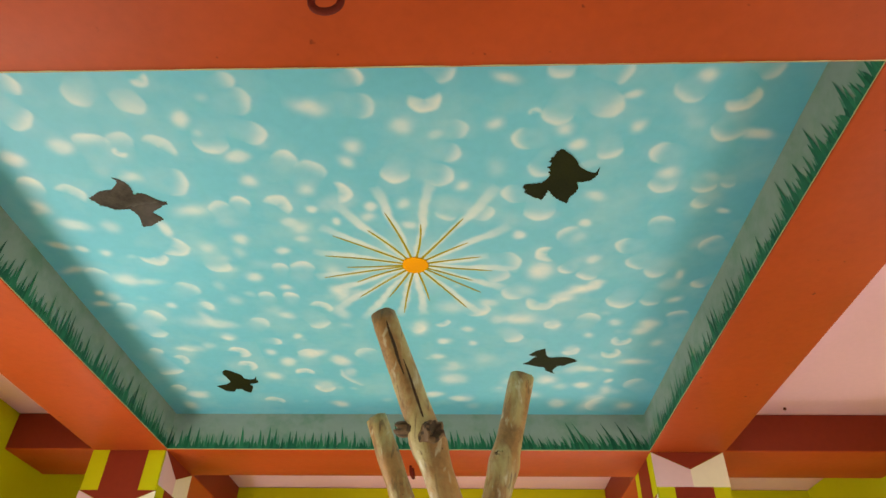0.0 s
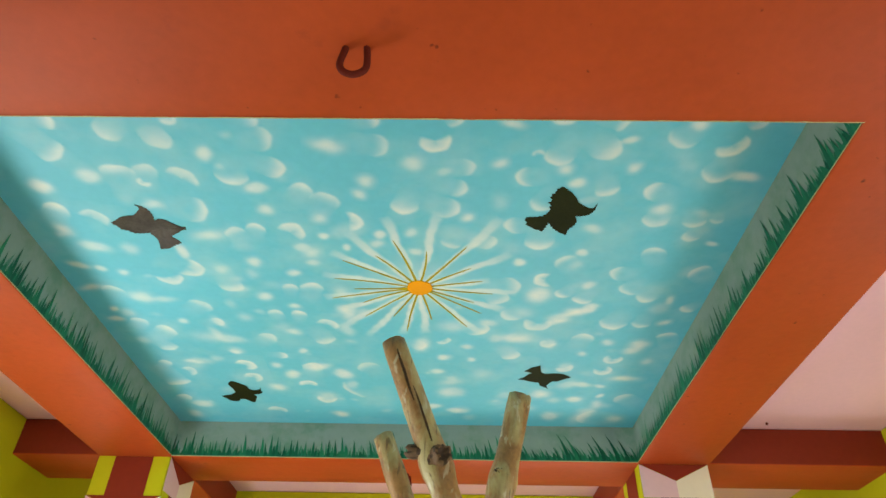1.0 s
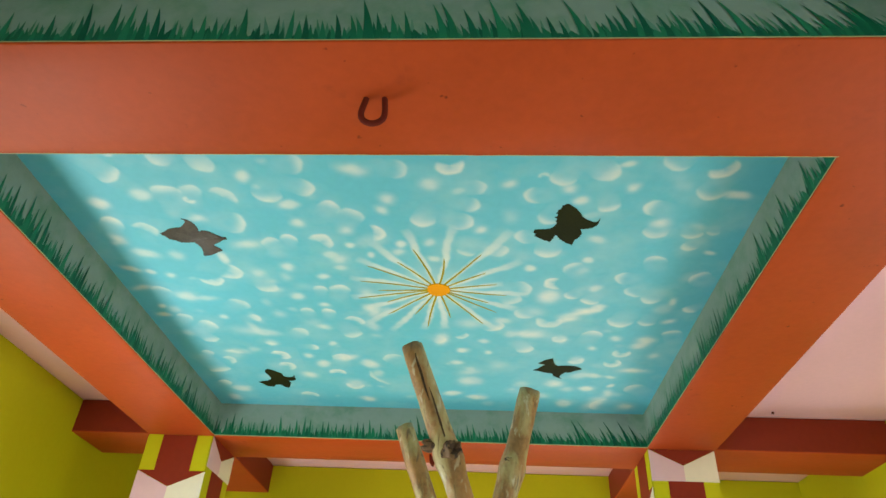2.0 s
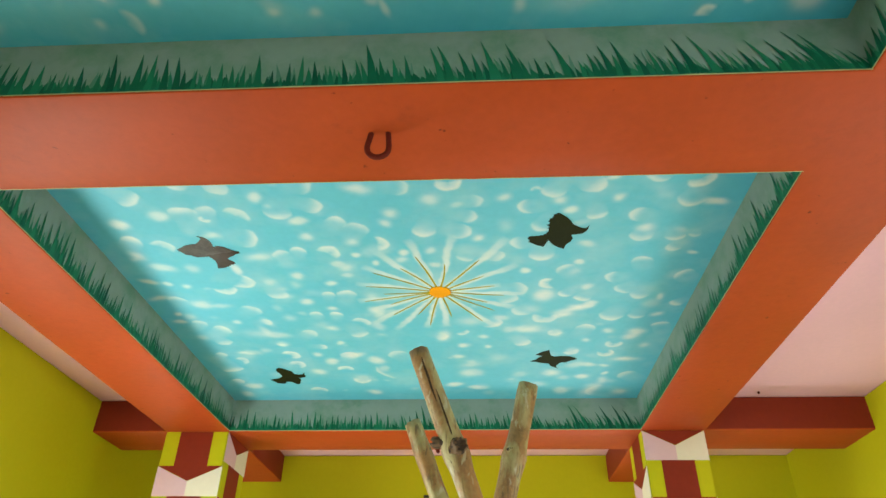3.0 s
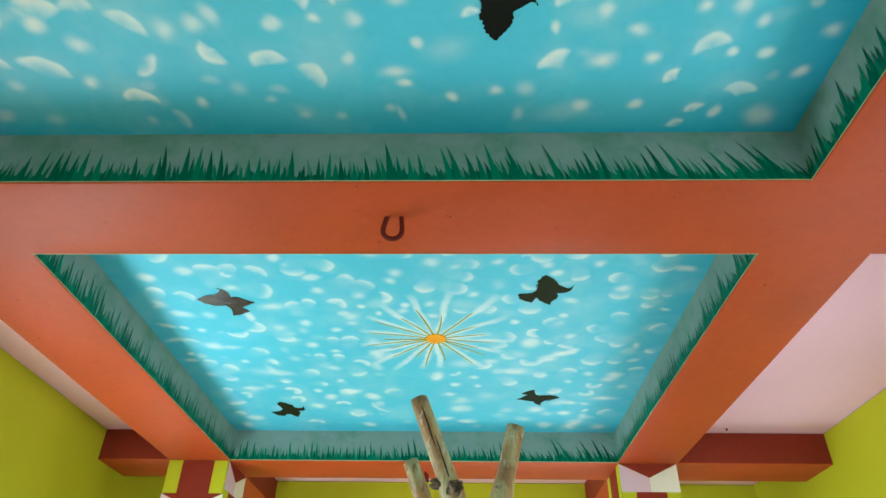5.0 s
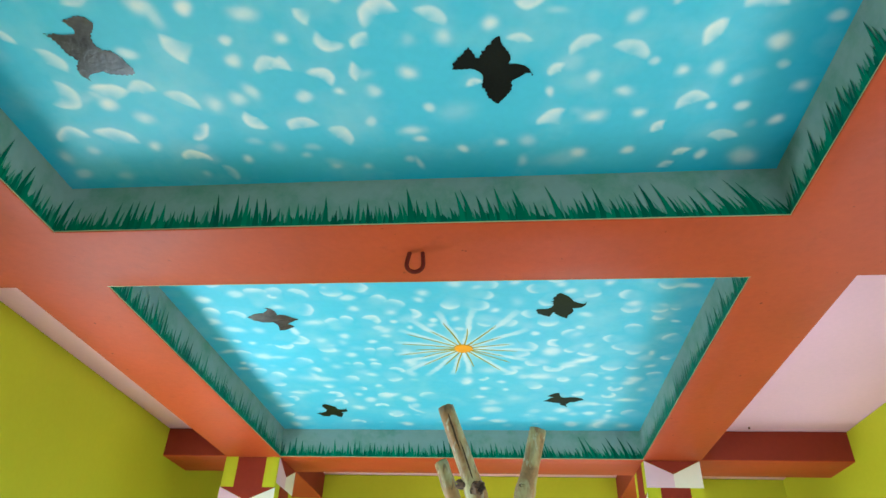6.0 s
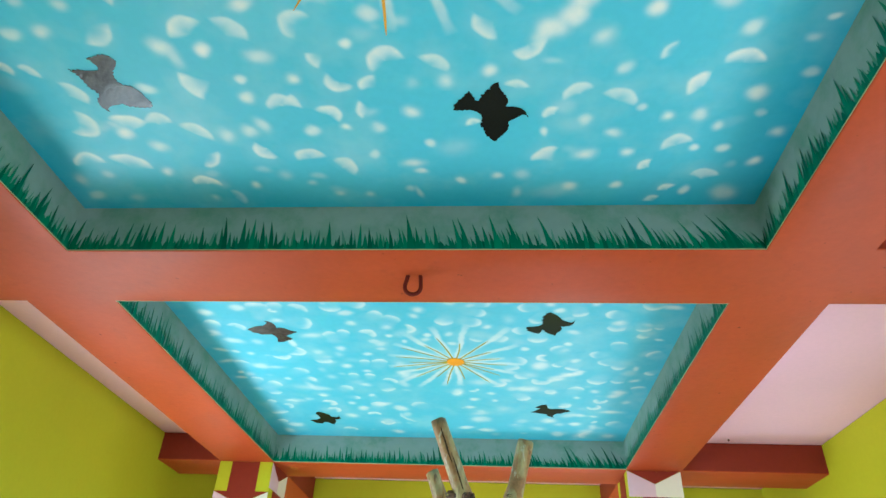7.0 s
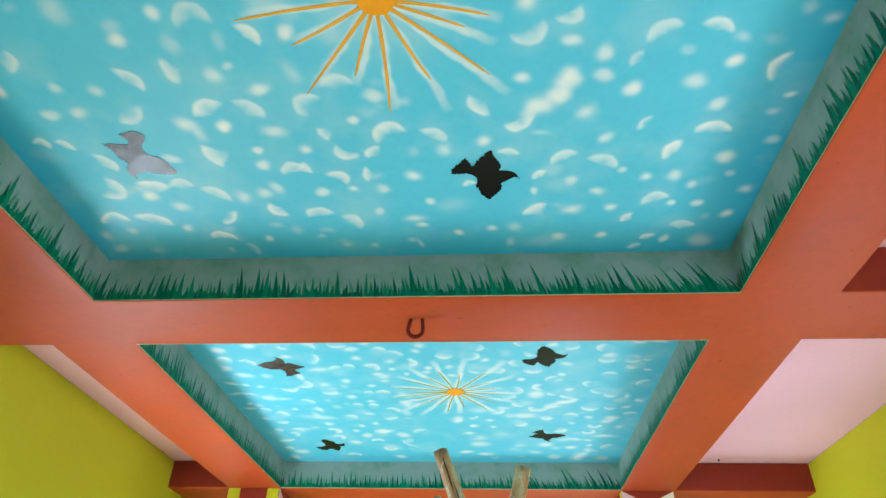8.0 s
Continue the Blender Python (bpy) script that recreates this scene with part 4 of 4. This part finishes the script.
bird((0.169, 0.331), ((11.3, 1.8), (10.4, 0.8), (9.4, 0.8), (7.6, 2.1), (5.3, 3.6), (5.5, 5.5), (5, 7.4), (3.6, 9.5), (2.2, 11.1), (1.5, 12.3), (0.5, 11.8), (-0.7, 10.3), (-1.6, 9.3), (-1.9, 7.8), (-2.5, 6.1), (-3.3, 5.2), (-2.9, 3.5), (-2.7, 1.9), (-2.9, 0.6), (-4, -0.6), (-5.9, -1.6), (-8.6, -1.5), (-11.3, -1.6), (-10.9, -2.4), (-11.1, -3.8), (-10.1, -4.4), (-9.7, -5.5), (-8.3, -6.5), (-7.3, -8.1), (-6.3, -8.9), (-5.4, -7.4), (-4.6, -5.7), (-4, -5), (-3, -6.3), (-2.8, -7.5), (-1.8, -8.1), (-1.6, -9.2), (-0.3, -9.7), (0, -10.9), (1.1, -11.9), (2.2, -12.3), (2.4, -10.6), (3, -9.2), (4.1, -7.4), (4.9, -5.9), (5.1, -4.4), (4.4, -2.7), (6.7, -2.6), (8.9, -1.9), (10.2, -0.7)), BLACK, "black swooping bird silhouette with a forked tail")
bird((-0.957, 0.187), ((-9.5, -6.1), (-8.7, -5.6), (-6.8, -6), (-5.1, -5.5), (-2.9, -5.4), (-0.8, -5.5), (-0.2, -6.9), (-0.9, -8.3), (-1.5, -9.4), (-1.9, -10), (0.4, -10.4), (1.8, -11), (3.4, -11.1), (4.8, -10.6), (5.4, -9.8), (6.2, -8.6), (5.1, -6.7), (3.7, -5.3), (2.8, -3.3), (2.9, -1.2), (4.1, 0.3), (6, 0.6), (7.2, 2), (8.2, 3.5), (8.7, 5.6), (9.4, 6.9), (9.4, 8.3), (8.7, 9.4), (6.4, 9.5), (3.9, 9.2), (1.5, 8.7), (0.3, 7.7), (-1.5, 8.1), (-3, 8.3), (-4.7, 9.1), (-5.5, 10), (-5.4, 11.2), (-6, 10.2), (-7, 9), (-7.1, 7.2), (-6.6, 5.6), (-5.1, 3.9), (-5.7, 2.3), (-6.7, 1.2), (-7.1, -0.6), (-7.4, -2.5), (-8.1, -4.4)), GREY, "grey glossy bird silhouette catching the daylight")


# ---- painted grass bands ----
def grass_band(start, along, inward, length, seed, turn):
    """Painted blades on a beam's face; one joined mesh per band."""
    rng = random.Random(seed)
    u, w = Vector(along), Vector(inward)
    o = Vector(start)
    bm = bmesh.new()

    count = [0]

    def blade(at, height, width, lean, depth, material):
        rows = 5
        count[0] += 1
        depth += count[0] * 0.000003
        side_a, side_b = [], []
        for k in range(rows):
            f = k / (rows - 1)
            c = at + lean * height * f ** 1.5
            ww = width * (1 - f) ** 0.9 * (1 + 0.22 * math.sin(3 * f)) * 0.5 + 0.0003
            for lst, sgn in ((side_a, -1), (side_b, 1)):
                p = o + u * min(max(c + sgn * ww, 0.002), length - 0.002) + w * depth
                p.z = BEAM_Z + 0.006 + height * f
                lst.append(bm.verts.new(p))
        for k in range(rows - 1):
            f = bm.faces.new((side_a[k], side_b[k], side_b[k + 1], side_a[k + 1]))
            f.material_index = material

    def sway(x):
        return turn[0] + (turn[1] - turn[0]) * (x / length) ** 1.4 + 0.05 * math.sin(x * 7 + seed * 3)

    # thin half-dry strokes, a low fringe, then tufts of one tall blade among shorter ones
    x = 0.0
    while x < length:
        blade(x, rng.uniform(0.03, 0.085), rng.uniform(0.010, 0.022), sway(x) + rng.uniform(-0.15, 0.15), 0.0009, 1)
        x += rng.uniform(0.012, 0.030)
    x = 0.0
    while x < length:
        blade(x, rng.uniform(0.014, 0.044), rng.uniform(0.016, 0.032), sway(x) + rng.uniform(-0.2, 0.2), 0.0010, 0)
        x += rng.uniform(0.010, 0.022)
    x = 0.012
    while x < length:
        tall = rng.uniform(0.095, 0.148) if rng.random() > 0.55 else rng.uniform(0.055, 0.095)
        lean = sway(x) + rng.uniform(-0.06, 0.06)
        blade(x, tall, 0.007 + tall * rng.uniform(0.075, 0.12), lean, 0.0012, 0)
        for side in (-1, 1):
            if rng.random() > 0.25:
                short = tall * rng.uniform(0.35, 0.72)
                blade(x + side * rng.uniform(0.010, 0.020), short, 0.007 + short * rng.uniform(0.07, 0.13), lean + side * rng.uniform(-0.02, 0.08), 0.0011, 0)
        x += rng.uniform(0.024, 0.052)
    bmesh.ops.recalc_face_normals(bm, faces=bm.faces)
    ob = part("painted_grass", bm, [LEAF, SPROUT])
    tagged(ob, "dark green grass blades painted along the ceiling edge", "painted grass", "painted grass bands", "stuff")
    # hand-painted pale line along the arris
    bm = bmesh.new()
    n = round(length / 0.03)
    low, top = [], []
    for k in range(n + 1):
        f = length * k / n
        a = 0.002 + 0.0016 * noise.noise((f * 9, seed, 0))
        low.append(o + u * f + w * 0.0026 + Vector((0, 0, BEAM_Z + 0.0005)))
        top.append(o + u * f + w * 0.0026 + Vector((0, 0, BEAM_Z + 0.0025 + a)))
    va, vb = [bm.verts.new(p) for p in low], [bm.verts.new(p) for p in top]
    for k in range(n):
        bm.faces.new((va[k], va[k + 1], vb[k + 1], vb[k]))
    tagged(part("trim", bm, EDGE), "thin pale painted line along the beam edge", "trim", kind="structure")


for x1, y0, y1, seed in ((XS[3], YS[4], YS[5], 3), (NEAR_X, YS[2], YS[3], 17)):
    grass_band((XS[2], y1, 0), (1, 0, 0), (0, -1, 0), x1 - XS[2], seed, (0.03, -0.44))
    grass_band((XS[2], y0, 0), (0, 1, 0), (1, 0, 0), y1 - y0, seed + 2, (0.0, 0.08))
    grass_band((x1, y0, 0), (0, 1, 0), (-1, 0, 0), y1 - y0, seed + 3, (0.12, 0.0))


def arris_line(x0, x1, y):
    """Pale paint bled along the beam's lower edge, uneven in width."""
    bm = bmesh.new()
    n = round((x1 - x0) / 0.02)
    rows = []
    for k in range(n + 1):
        x = x0 + (x1 - x0) * k / n
        w = 0.0028 + 0.0022 * noise.noise((x * 11, y, 0)) + 0.0014 * noise.noise((x * 47, y, 3))
        rows.append([bm.verts.new((x, y + d, BEAM_Z - 0.0022)) for d in (-0.0045 - max(w, 0.0005), -0.0045)])
    for a, b in zip(rows, rows[1:]):
        bm.faces.new((a[0], a[1], b[1], b[0]))
    tagged(part("trim", bm, EDGE), "thin pale painted line along the beam edge", "trim", kind="structure")


arris_line(XS[2], XS[3], YS[4])


# ---- columns with painted arrows ----
def column(x0, x1, y0, y1, phases):
    """phases: height of the first arrow's wings below the beam, for the front and the inner face."""
    mid = ((x0 + x1) / 2, (y0 + y1) / 2)
    top = empty("column", (mid[0], mid[1], 0), "square yellow column painted with maroon arrows and pale panels", "column", "painted columns")
    bm = bmesh.new()
    add_box(bm, x0 - mid[0], x1 - mid[0], y0 - mid[1], y1 - mid[1], 0, BEAM_Z - 0.001)
    bmesh.ops.bevel(bm, geom=[e for e in bm.edges if abs(e.verts[0].co.z - e.verts[1].co.z) > 1], offset=0.006, segments=2, affect='EDGES')
    part("shaft", bm, YELLOW, top, "yellow painted shaft")
    inner = 1 if mid[0] < 0 else -1
    hx, hy = (x1 - x0) / 2, (y1 - y0) / 2
    faces = ((Vector((-hx, -hy, 0)), Vector((1, 0, 0)), Vector((0, -0.0015, 0)), 2 * hx, phases[0]),
             (Vector((inner * hx, -hy if inner > 0 else hy, 0)), Vector((0, inner, 0)), Vector((inner * 0.0015, 0, 0)), 2 * hy, phases[1]))
    for origin, u, lift, w, phase in faces:
        def put(name, pts, material, off):
            bm = bmesh.new()
            add_plate(bm, [origin + lift * off + u * (a * w) + Vector((0, 0, BEAM_Z - 0.002 - d)) for a, d in pts], lift)
            bmesh.ops.recalc_face_normals(bm, faces=bm.faces)
            part(name, bm, material, top)
        d = phase - 0.37
        while d < 2.4:
            lo, hi = max(d + 0.17, 0.0), d + 0.37
            if hi > 0.02:
                put("stripe", ((0.24, lo), (0.76, lo), (0.76, hi), (0.24, hi)), MAROON, 0.3)
                put("arrowhead", ((0.0, hi), (1.0, hi), (0.5, hi + 0.085)), MAROON, 0.3)
                put("pale_panel", ((0.0, hi + 0.002), (0.5, hi + 0.087), (0.5, hi + 0.17), (0.0, hi + 0.17)), LILAC, 0.3)
                put("pale_panel", ((0.5, hi + 0.087), (1.0, hi + 0.002), (1.0, hi + 0.17), (0.5, hi + 0.17)), CREAM, 0.3)
            elif d + 0.37 >= -0.01:
                put("arrowhead", ((0.0, 0.0), (1.0, 0.0), (0.5, 0.085)), MAROON, 0.3)
                put("pale_panel", ((0.0, 0.002), (0.5, 0.087), (0.5, 0.17), (0.0, 0.17)), LILAC, 0.3)
                put("pale_panel", ((0.5, 0.087), (1.0, 0.002), (1.0, 0.17), (0.5, 0.17)), CREAM, 0.3)
            d += 0.37


column(-1.745, -1.362, 3.502, 3.885, (0.20, 0.0))
column(1.074, 1.428, 3.502, 3.885, (0.0, 0.20))


# ---- ceiling hooks ----
def hook(place, size, tilt, label, yaw=0):
    top = empty("ceiling_hook", place, label, "hook", "ceiling hooks")
    top.rotation_euler = (0, 0, radians(yaw))
    cu = bpy.data.curves.new("bar", 'CURVE')
    cu.dimensions, cu.bevel_depth, cu.bevel_resolution, cu.resolution_u = '3D', 0.0078 * size / 0.07, 4, 8
    pts = [(-0.26, 0.12), (-0.30, -0.12), (-0.43, -0.48)]
    pts += [(-0.44 * math.cos(radians(a)), -0.58 - 0.42 * math.sin(radians(a))) for a in range(20, 161, 20)]
    pts += [(0.42, -0.50), (0.39, -0.15), (0.37, 0.12)]
    sp = cu.splines.new('NURBS')
    sp.points.add(len(pts) - 1)
    sp.use_endpoint_u, sp.order_u = True, 4
    for p, (a, z) in zip(sp.points, pts):
        p.co = (a * size, (z - 0.1) * size * math.tan(radians(tilt)), z * size, 1)
    cu.materials.append(RUST)
    ob = new("bar", cu)
    ob.parent = top


hook((-0.118, 0.965, BEAM_Z), 0.070, -12, "rusty steel rod bent into a hook under the beam")
hook((-0.133, 3.735, BEAM_Z), 0.060, 10, "small rusty rod hook under the far beam", 75)


def ceiling_smear():
    # a tiny cone stands in for a reddish smear beside the beam
    bm = bmesh.new()
    bmesh.ops.create_cone(bm, cap_ends=True, segments=12, radius1=0.008, radius2=0.006, depth=0.012)
    bmesh.ops.bevel(bm, geom=bm.edges[:], offset=0.002, segments=1, affect='EDGES')
    ob = part("red_smear", bm, RUST)
    ob.location = (1.755, 3.415, SLAB_Z + 0.003 - 0.005)
    tagged(ob, "small reddish smear on the pink ceiling, modelled as a raised blob", "rod stub")


ceiling_smear()


# ---- wooden posts ----
def post(name, foot, head, radius, seed, knots, label, split=False):
    """A peeled branch pole from the floor to its sawn head, with swellings, knots and a drying crack."""
    rng = random.Random(seed)
    top = empty(name, foot, label, "pole", "wooden poles")
    axis = Vector(head) - Vector(foot)
    length = axis.length
    turn = axis.to_track_quat('Z', 'Y').to_matrix()
    rings, seg = 90, 22
    bm = bmesh.new()
    grid = []
    for k in range(rings + 1):
        f = k / rings
        bend = Vector((math.sin(f * 9 + seed), math.cos(f * 7 + seed * 2), 0)) * 0.006 * min(1, 8 * (1 - f))
        row = []
        for s in range(seg):
            a = 2 * math.pi * s / seg
            r = radius * (1.08 - 0.10 * f)
            r *= 1 + 0.07 * noise.noise((math.cos(a) * 1.2, math.sin(a) * 1.2, f * length * 5 + seed))
            r *= 1 + 0.05 * noise.noise((math.cos(a) * 3, math.sin(a) * 3, f * length * 22 + seed))
            for kf, size in knots:
                r *= 1 + size * math.exp(-((f - kf) * length / 0.035) ** 2)
            if k == rings:
                r *= 0.955
            z = f * length + (0.008 * noise.noise((math.cos(a) * 2, math.sin(a) * 2, seed)) - (0.004 if k == rings - 1 else 0) if k >= rings - 1 else 0)
            row.append(bm.verts.new(turn @ (bend + Vector((r * math.cos(a), r * math.sin(a), z)))))
        grid.append(row)
    for k in range(rings):
        for s in range(seg):
            bm.faces.new((grid[k][s], grid[k][(s + 1) % seg], grid[k + 1][(s + 1) % seg], grid[k + 1][s])).smooth = True
    cap = bm.faces.new(grid[-1])
    cap.material_index = 1
    bm.faces.new(grid[0][::-1])
    part("trunk", bm, [WOOD, CUT], top, "peeled weathered wood pole")
    return top, turn, length


def strip_on(top, turn, length, radius, f0, f1, facing, width, seed):
    bm = bmesh.new()
    a_side, b_side = [], []
    n = 26
    local = turn.transposed() @ Vector(facing)
    angle = math.degrees(math.atan2(local.y, local.x))
    for k in range(n + 1):
        f = k / n
        z = (f0 + (f1 - f0) * f) * length
        a = radians(angle) + 0.10 * noise.noise((z * 14, seed, 0)) + 0.12 * (f - 0.5)
        w = width * math.sin(math.pi * min(max(f, 0.02), 0.98)) ** 0.5 * (1 + 0.5 * noise.noise((z * 40, seed, 3)))
        for lst, sg in ((a_side, -1), (b_side, 1)):
            aa = a + sg * w / radius / 2
            fz = z / length
            bend = Vector((math.sin(fz * 9 + seed), math.cos(fz * 7 + seed * 2), 0)) * 0.006 * min(1, 8 * (1 - fz))
            r = radius * (1.08 - 0.10 * fz) * 1.045
            lst.append(bm.verts.new(turn @ (bend + Vector((r * math.cos(aa), r * math.sin(aa), z)))))
    for k in range(n):
        bm.faces.new((a_side[k], b_side[k], b_side[k + 1], a_side[k + 1]))
    part("crack", bm, CRACK, top, "dark drying crack")


def stub(top, at, direction, radius, length, seed, material=None):
    """A broken branch stub: a ragged collar, a short neck and a hollow, splintered end."""
    bm = bmesh.new()
    turn = Vector(direction).normalized().to_track_quat('Z', 'Y').to_matrix()
    profile = ((1.45, 0.0), (1.25, 0.18), (1.05, 0.45), (1.08, 0.72), (1.0, 0.95), (0.72, 1.0), (0.50, 0.78), (0.2, 0.70))
    rows, n = [], 20
    for k, (w, h) in enumerate(profile):
        row = []
        for s in range(n):
            a = 2 * math.pi * s / n
            c, d = math.cos(a), math.sin(a)
            w2 = radius * w * (1 + 0.30 * noise.noise((c * 1.7, d * 1.7, seed + h)) + 0.07 * noise.noise((c * 5, d * 5, seed)))
            row.append(bm.verts.new(Vector(at) + turn @ Vector((w2 * c, w2 * d, h * length + 0.012 * noise.noise((c * 2.5, d * 2.5, seed + 9)) * (h > 0.6)))))
        rows.append(row)
    for k in range(len(rows) - 1):
        for s in range(n):
            f = bm.faces.new((rows[k][s], rows[k][(s + 1) % n], rows[k + 1][(s + 1) % n], rows[k + 1][s]))
            f.smooth = True
            f.material_index = 1 if k >= 5 or noise.noise((s * 0.9, k * 1.3, seed)) > 0.12 else 0
    bm.faces.new(rows[-1]).material_index = 1
    part("knot", bm, [material or WOOD, CRACK], top, "broken branch knot")


def posts():
    foot, head = Vector((0.84, 1.80, 0)), Vector((-0.069, 1.772, 2.529))
    t, turn, length = post("wooden_pole", foot, head, 0.036, 3, ((0.858, 0.16), (0.868, 0.08)), "weathered pole with a long crack and a broken knot")
    strip_on(t, turn, length, 0.036, 0.868, 0.940, (0.30, -1, -0.3), 0.006, 3)
    strip_on(t, turn, length, 0.036, 0.925, 0.985, (0.05, -1, -0.3), 0.008, 3)
    at = (Vector((0.057, 1.775, 2.190)) - foot)
    stub(t, at + Vector((0.012, -0.018, 0)), (0.40, -0.85, 0.05), 0.025, 0.030, 5, KNOT)
    stub(t, at + Vector((-0.020, 0.0, 0.018)), (-0.95, 0.1, 0.12), 0.016, 0.055, 9, KNOT)
    foot, head = Vector((-0.345, 2.25, 0)), Vector((0.343, 2.279, 2.599))
    t, turn, length = post("wooden_pole", foot, head, 0.042, 11, ((0.888, 0.13), (0.878, 0.07)), "pale blotched wooden pole sawn off at the top")
    stub(t, Vector((0.262, 2.24, 2.32)) - foot, (-0.9, -0.4, 0.1), 0.009, 0.016, 4)
    foot, head = Vector((0.83, 2.12, 0)), Vector((-0.124, 2.20, 2.416))
    post("wooden_pole", foot, head, 0.034, 23, ((0.95, 0.08),), "shorter weathered wooden pole behind the others")


posts()


def wall_marks():
    top = empty("wall_lettering", (-0.23, YS[7] - 0.001, 2.695), "dark unreadable lettering on the yellow end wall", "lettering")
    for dx, w in ((-0.033, 0.040), (0.030, 0.042)):
        bm = bmesh.new()
        add_box(bm, dx - w / 2, dx + w / 2, -0.002, 0.0, -0.010, 0.010)
        part("bar", bm, INK, top)


wall_marks()
